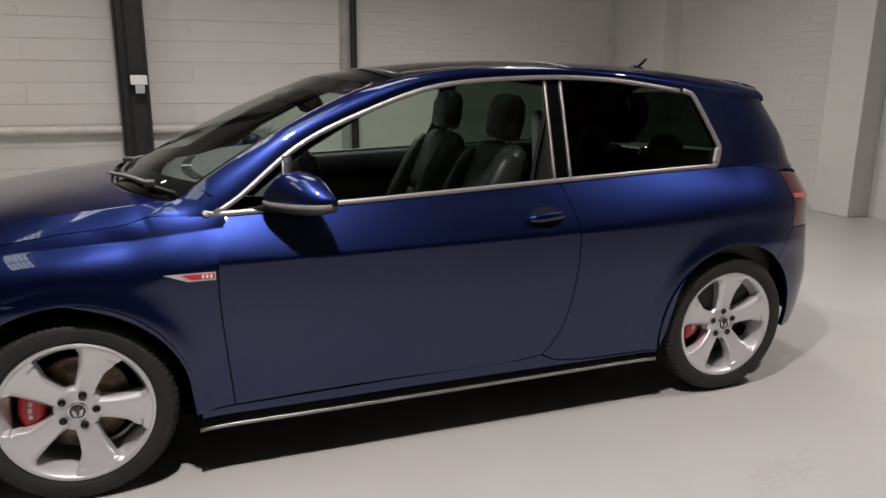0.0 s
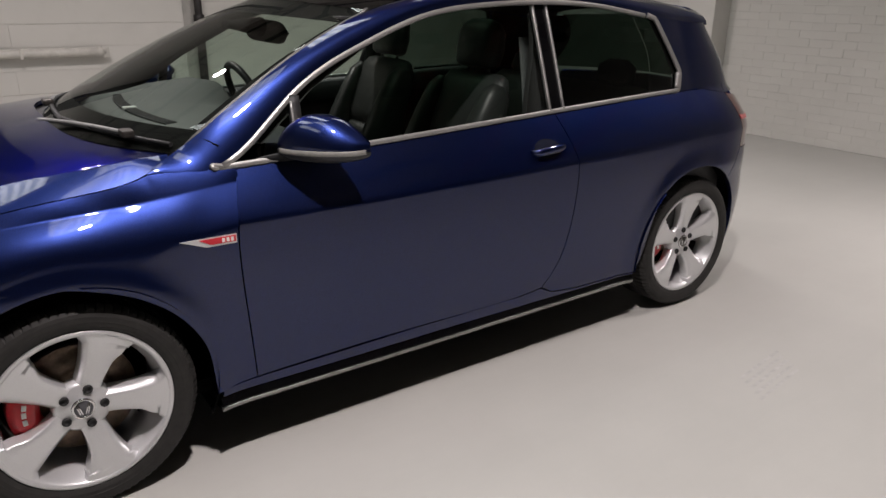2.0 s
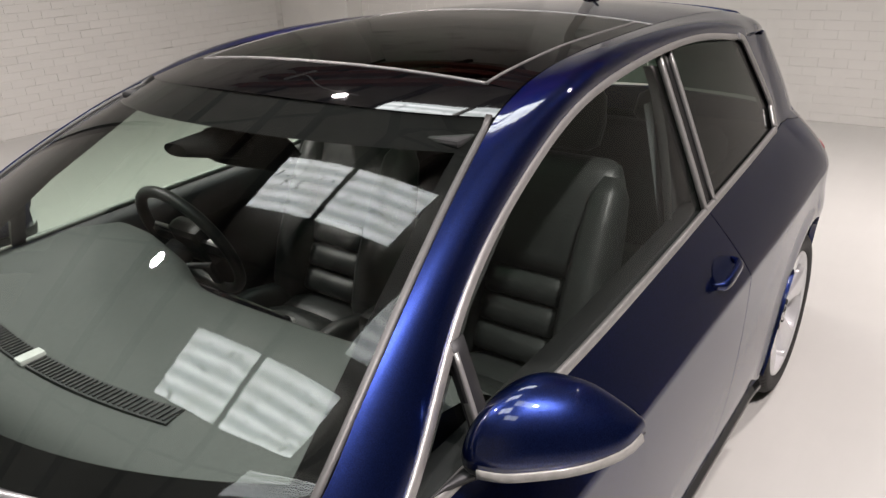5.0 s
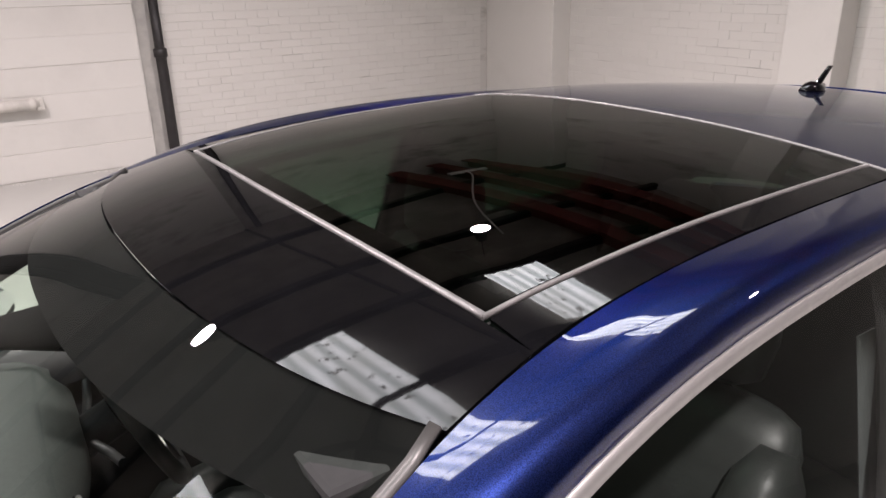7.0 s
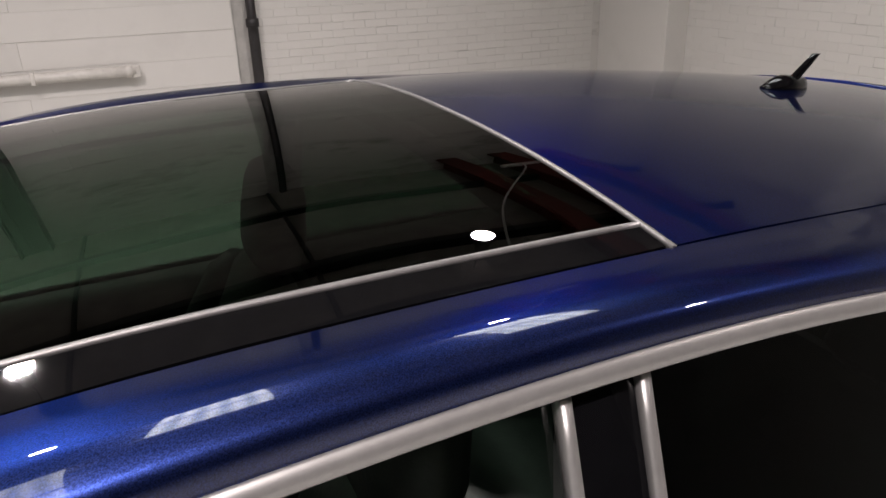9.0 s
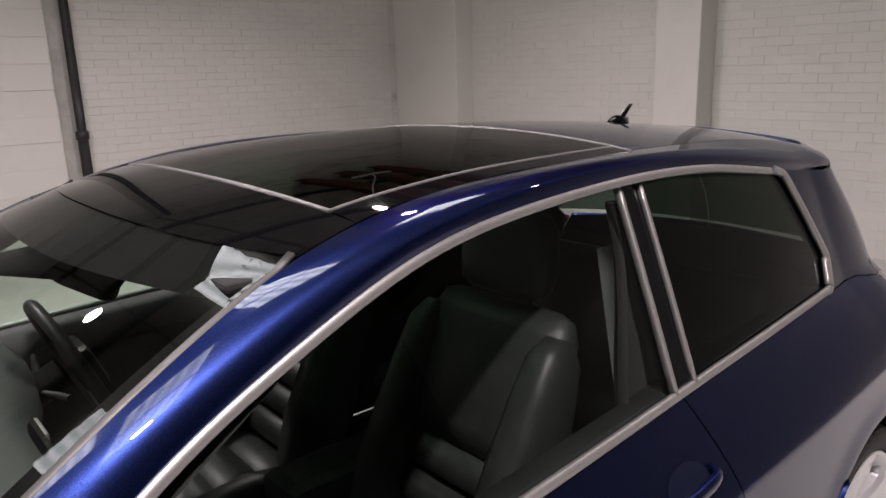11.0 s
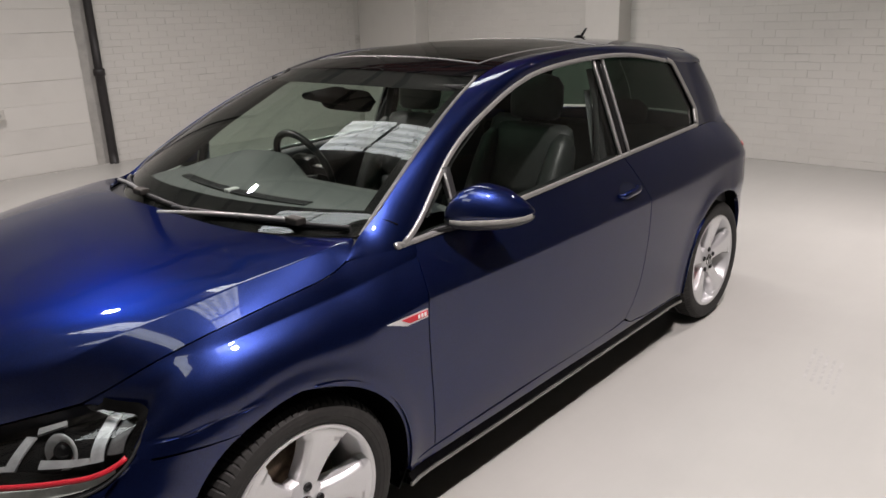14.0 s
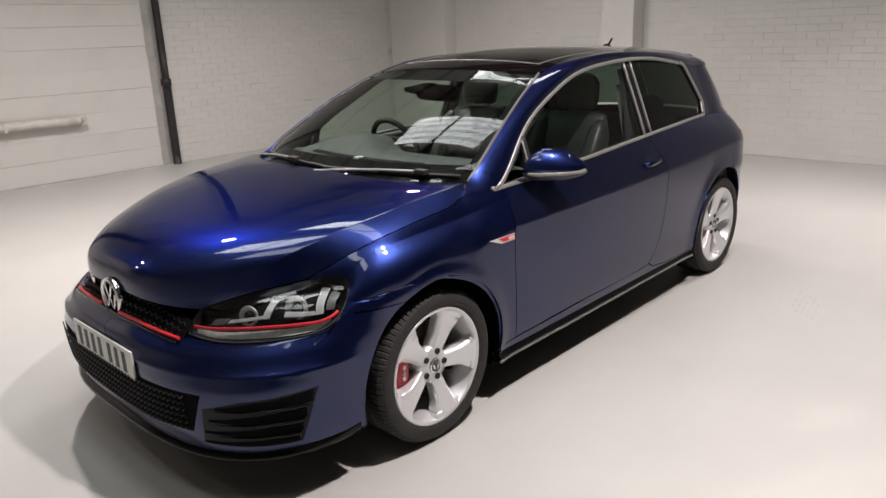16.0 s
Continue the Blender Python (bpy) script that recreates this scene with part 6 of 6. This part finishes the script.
part("hub", bm, LEATHER, sw)
for a in (90, -90, 180):
    bm = bmesh.new()
    box(bm, (0.05, -0.020, -0.012), (0.17, 0.020, 0.004), 0.006)
    bmesh.ops.transform(bm, matrix=tilt @ Matrix.Rotation(radians(a), 4, "Z"), verts=bm.verts)
    part("spoke", bm, BLACK, sw)
for a in (90, -90):
    bm = bmesh.new()
    box(bm, (0.075, -0.026, -0.016), (0.165, -0.019, -0.004), 0.002)
    box(bm, (0.085, 0.016, -0.016), (0.150, 0.022, -0.004), 0.002)
    bmesh.ops.transform(bm, matrix=tilt @ Matrix.Rotation(radians(a), 4, "Z"), verts=bm.verts)
    part("spoke_trim", bm, SATIN, sw, "silver trim on the spoke")
bm = bmesh.new()
tube(bm, [(0.80, 0.37, 0.868), (0.88, 0.37, 0.90), (0.96, 0.37, 0.933)], 0.04, 12)
part("column", bm, BLACK, sw)
for s in (-1, 1):
    bm = bmesh.new()
    tube(bm, [(0.905, 0.37 + 0.03 * s, 0.91), (0.925, 0.37 + 0.11 * s, 0.925), (0.935, 0.37 + 0.17 * s, 0.935)], 0.009, 8)
    part("stalk", bm, BLACK, sw)


# seats
def cushion(bm, path, widths, thick, n=20, puff=0.85):
    """A padded body swept along a centre line in the x-z plane."""
    p = np.array(path, float)
    t = np.gradient(p, axis=0)
    t /= np.linalg.norm(t, axis=1, keepdims=True)
    secs = []
    for c, d, w, th in zip(p, t, widths, thick):
        nrm = np.array([-d[1], d[0]])
        ring = []
        for a in np.linspace(0, 2 * math.pi, n, endpoint=False):
            ca, sa = math.cos(a), math.sin(a)
            y = w * math.copysign(abs(ca) ** 0.6, ca)
            o = th * math.copysign(abs(sa) ** puff, sa)
            ring.append((c[0] + nrm[0] * o, y, c[1] + nrm[1] * o))
        secs.append(ring)
    blob(bm, secs)


def seat(name, x, y, label):
    root = part(name, bmesh.new(), LEATHER, car, label)

    def add(nm, fn, mat=LEATHER, lab="", smooth=True):
        bm = bmesh.new()
        fn(bm)
        return part(nm, bm, mat, root, lab, smooth)
    # base cushion in ribs, bolsters on both sides
    for i in range(4):
        a, b = -0.50 + 0.125 * i, -0.50 + 0.125 * (i + 1) - 0.003
        add("cushion_rib", lambda bm: cushion(bm, [(a, 0.500 - 0.03 * (a + 0.5) / 0.5 + 0.0), (a + 0.015, 0.515 - 0.05 * (a + 0.5)), ((a + b) / 2, 0.521 - 0.05 * (a + 0.5)), (b - 0.015, 0.515 - 0.05 * (b + 0.5)), (b, 0.500 - 0.05 * (b + 0.5))], [0.165, 0.17, 0.17, 0.17, 0.165], [0.03, 0.055, 0.06, 0.055, 0.03], 16))
    for s in (-1, 1):
        add("cushion_bolster", lambda bm: [cushion(bm, [(-0.50, 0.47), (-0.44, 0.50), (-0.2, 0.51), (-0.02, 0.49), (0.03, 0.46)], [0.035, 0.045, 0.05, 0.05, 0.03], [0.05, 0.085, 0.095, 0.08, 0.04], 14), bmesh.ops.translate(bm, vec=(0, s * 0.21, 0), verts=bm.verts)])
    add("seat_base", lambda bm: box(bm, (-0.46, -0.20, 0.26), (0.05, 0.20, 0.46), 0.03), PIT)
    # backrest: ribbed centre, side bolsters, shoulder yoke
    lean = lambda t: (0.0 + 0.235 * t, 0.52 + 0.56 * t)
    for i in range(3):
        t0, t1 = 0.05 + 0.145 * i, 0.05 + 0.145 * (i + 1) - 0.004
        pts = [lean(t0 + (t1 - t0) * k) for k in (0, 0.12, 0.5, 0.88, 1)]
        add("back_rib", lambda bm: cushion(bm, [(a - 0.012, b) for a, b in pts], [0.145, 0.15, 0.15, 0.15, 0.145], [0.025, 0.05, 0.055, 0.05, 0.025], 16))
    pts = [lean(t) for t in (0.475, 0.56, 0.76, 0.95, 1.02, 1.045)]
    add("shoulder_yoke", lambda bm: cushion(bm, pts, [0.195, 0.212, 0.218, 0.212, 0.195, 0.16], [0.05, 0.064, 0.066, 0.060, 0.040, 0.014], 20))
    for s in (-1, 1):
        pts2 = [lean(t) for t in (-0.02, 0.08, 0.3, 0.52, 0.74, 0.90, 0.98)]
        add("back_bolster", lambda bm: [cushion(bm, [(a - 0.03, b) for a, b in pts2], [0.04, 0.055, 0.062, 0.06, 0.054, 0.046, 0.024], [0.05, 0.088, 0.100, 0.092, 0.078, 0.062, 0.03], 14), bmesh.ops.translate(bm, vec=(0, s * 0.19, 0), verts=bm.verts)])
    pts3 = [lean(t) for t in (-0.03, 0.1, 0.5, 0.9, 1.0)]
    add("back_shell", lambda bm: cushion(bm, [(a + 0.05, b) for a, b in pts3], [0.18, 0.20, 0.20, 0.18, 0.13], [0.03, 0.05, 0.05, 0.04, 0.02], 16), BLACK)
    hx, hz = lean(1.0)
    for s in (-1, 1):
        add("headrest_post", lambda bm: tube(bm, [(hx, s * 0.07, hz - 0.03), (hx + 0.008, s * 0.07, hz + 0.06)], 0.007, 8, (0, 1, 0)), CHROME, "chrome post")
    add("headrest", lambda bm: cushion(bm, [(hx - 0.002, hz + 0.045), (hx + 0.0, hz + 0.06), (hx + 0.012, hz + 0.12), (hx + 0.022, hz + 0.19), (hx + 0.022, hz + 0.225), (hx + 0.02, hz + 0.24)], [0.10, 0.125, 0.135, 0.13, 0.105, 0.06], [0.035, 0.05, 0.055, 0.05, 0.036, 0.012], 20))
    root.location = (x, y, 0)
    return root


seat("front_seat", 1.50, -0.36, "black leather sports seat with ribbed centre and headrest")
seat("front_seat", 1.50, 0.37, "black leather sports seat with ribbed centre and headrest")
# rear bench
bm = bmesh.new()
cushion(bm, [(2.02, 0.48), (2.05, 0.51), (2.25, 0.50), (2.45, 0.48), (2.48, 0.45)], [0.60, 0.62, 0.62, 0.62, 0.60], [0.05, 0.09, 0.09, 0.08, 0.04], 24, 0.5)
bench = part("rear_bench", bm, LEATHER, car, "black leather rear bench")
bm = bmesh.new()
cushion(bm, [(2.46, 0.52), (2.48, 0.56), (2.55, 0.76), (2.61, 0.96), (2.62, 1.0)], [0.56, 0.60, 0.60, 0.58, 0.54], [0.04, 0.07, 0.07, 0.055, 0.02], 24, 0.5)
part("backrest", bm, LEATHER, bench)
for y in (-0.33, 0.33):
    bm = bmesh.new()
    cushion(bm, [(2.62, 1.0), (2.62, 1.02), (2.64, 1.09), (2.645, 1.12)], [0.10, 0.12, 0.11, 0.06], [0.03, 0.045, 0.04, 0.012], 16)
    bmesh.ops.translate(bm, vec=(0, y, 0), verts=bm.verts)
    part("rear_headrest", bm, LEATHER, bench)

# inside mirror with its camera housing
bm = bmesh.new()
secs = []
for t in np.linspace(-1, 1, 15):
    y = -0.015 + 0.126 * t
    h, w = 0.040 * (1 - abs(t) ** 7) ** 0.5 + 0.004, 0.017
    secs.append([(0.940 - 0.028 * t + w * math.cos(a), y, 1.271 + 0.006 * t + h * math.sin(a)) for a in np.linspace(0, 2 * math.pi, 14, endpoint=False)])
blob(bm, secs)
rvm = part("inside_mirror", bm, PIT, car, "black interior mirror below camera housing")
bm = bmesh.new()
secs = []
for t in np.linspace(0, 1, 8):
    c = (0.80 + 0.135 * t, 0.045 - 0.02 * t, 1.296 - 0.012 * t)
    wy, hz = 0.040 + 0.035 * t, 0.014 + 0.024 * t
    secs.append([(c[0], c[1] + wy * math.copysign(abs(math.cos(a)) ** 0.7, math.cos(a)), c[2] + hz * math.sin(a)) for a in np.linspace(0, 2 * math.pi, 16, endpoint=False)])
blob(bm, secs)
part("camera_housing", bm, PIT, rvm)
# sun visors
for s in (-1, 1):
    bm = bmesh.new()
    box(bm, (0.99, s * 0.37 - 0.19, 1.328), (1.15, s * 0.37 + 0.19, 1.343), 0.007)
    part("sun_visor", bm, CLOTH, car, "grey folded sun visor")

# flaked plaster and paint lying along the foot of the far wall
rnd = random.Random(11)
bm = bmesh.new()
for _ in range(260):
    x = rnd.uniform(-4.6, 6.6)
    wall_y = FAR_L if x < STEP else FAR_R
    y, r = wall_y - 0.012 - 0.09 * rnd.random() ** 2.5, 0.005 + 0.016 * rnd.random() ** 2
    h = r * rnd.uniform(0.3, 0.9)
    a0 = rnd.uniform(0, 6.28)
    ring = [bm.verts.new((x + r * rnd.uniform(0.6, 1.3) * math.cos(a0 + a), min(y + r * rnd.uniform(0.6, 1.2) * math.sin(a0 + a), wall_y - 0.001), 0.0005)) for a in (0, 1.3, 2.5, 3.8, 5.0)]
    tip = [bm.verts.new((v.co.x * 0.6 + x * 0.4, v.co.y * 0.6 + y * 0.4, h)) for v in ring]
    bm.faces.new(tip)
    for i in range(5):
        bm.faces.new((ring[i], ring[(i + 1) % 5], tip[(i + 1) % 5], tip[i]))
tagged(link("plaster_crumbs", bm, WALL, smooth=False), "pale flakes of plaster along the foot of the wall", "debris", kind="stuff")

# ---- bricks and blocks of the painted walls ----
def brick_mesh(name, w, h, d, rnd):
    """A rough-edged brick, its face towards -y."""
    bm = bmesh.new()
    r = box(bm, (0, -d, 0), (w, 0.01, h))
    for v in bm.verts:
        if v.co.y < 0:
            v.co += Vector((rnd.uniform(-1, 1) * 0.0015, rnd.uniform(-1, 1) * 0.0015, rnd.uniform(-1, 1) * 0.004))
    fs = [e for e in bm.edges if all(v.co.y < -0.001 for v in e.verts)]
    bmesh.ops.bevel(bm, geom=fs, offset=min(0.003, d * 0.6), segments=1, affect="EDGES")
    me = bpy.data.meshes.new(name)
    bm.to_mesh(me)
    bm.free()
    me.materials.append(WALL)
    return me


def courses(wall, name, origin, along, length, height, w, h, joint, depth, chosen, seed):
    """Lays courses on a wall face: the chosen stretch as single pieces, the rest joined."""
    rnd = random.Random(seed)
    kinds = [brick_mesh(name, w - 0.0015, h - joint, depth, rnd) for _ in range(6)]
    halves = [brick_mesh(name, w / 2 - 0.0015, h - joint, depth, rnd) for _ in range(3)]
    ang = math.atan2(along[1], along[0])
    face = Matrix.Translation(origin) @ Matrix.Rotation(ang, 4, "Z")
    count = 0
    row = 0
    z = 0.0
    verts, faces = [], []
    while z + h <= height + 1e-6:
        x = 0.0
        first = row % 2
        while x < length - 0.02:
            me = rnd.choice(halves if first else kinds)
            wide = w / 2 if first else w
            first = 0
            if x + wide > length + 0.001:
                me, wide = rnd.choice(halves), w / 2
                if x + wide > length + 0.02:
                    break
            push = rnd.uniform(-1, 1) * min(0.0025, depth * 0.2)
            m = face @ Matrix.Translation((x + rnd.uniform(-0.002, 0.002), push, z + joint / 2 + rnd.uniform(-0.0015, 0.0015)))
            if chosen(x, z) and count < 300:
                ob = new(name, me)
                ob.parent = wall
                ob.matrix_basis = m
                count += 1
            else:
                o = len(verts)
                verts += [tuple(m @ v.co) for v in me.vertices]
                faces += [tuple(o + i for i in p.vertices) for p in me.polygons]
            x += wide
        z += h
        row += 1
    me = bpy.data.meshes.new("joined_" + name)
    me.from_pydata(verts, [], faces)
    me.materials.append(WALL)
    ob = new("far_" + name + "s", me)
    ob.parent = wall
    tagged(ob, kind="stuff")


courses(w_far_r, "brick", (STEP + 0.165, FAR_R + 0.008, 0.0), (1, 0), 6.77 - STEP - 0.165, 2.85, 0.235, 0.079, 0.0048, 0.0042, lambda x, z: x < 2.1 and 0.75 < z < 2.2, 3)
courses(w_far_l, "block", (-5.0, FAR_L + 0.008, 0.012), (1, 0), STEP + 5.0 - 0.01, 3.2, (STEP + 5.0 - 0.01) / 2, 0.253, 0.005, 0.006, lambda x, z: x > 3.0, 4)
courses(w_end, "brick", (END + 0.006, 5.36, 0.0), (0, -1), 5.36 - 2.55, 2.9, 0.235, 0.079, 0.0022, 0.0026, lambda x, z: 0.5 < z < 1.6, 5)
courses(w_end, "brick", (END + 0.006, 2.09, 0.0), (0, -1), 8.0, 2.9, 0.235, 0.079, 0.0016, 0.0026, lambda x, z: False, 6)
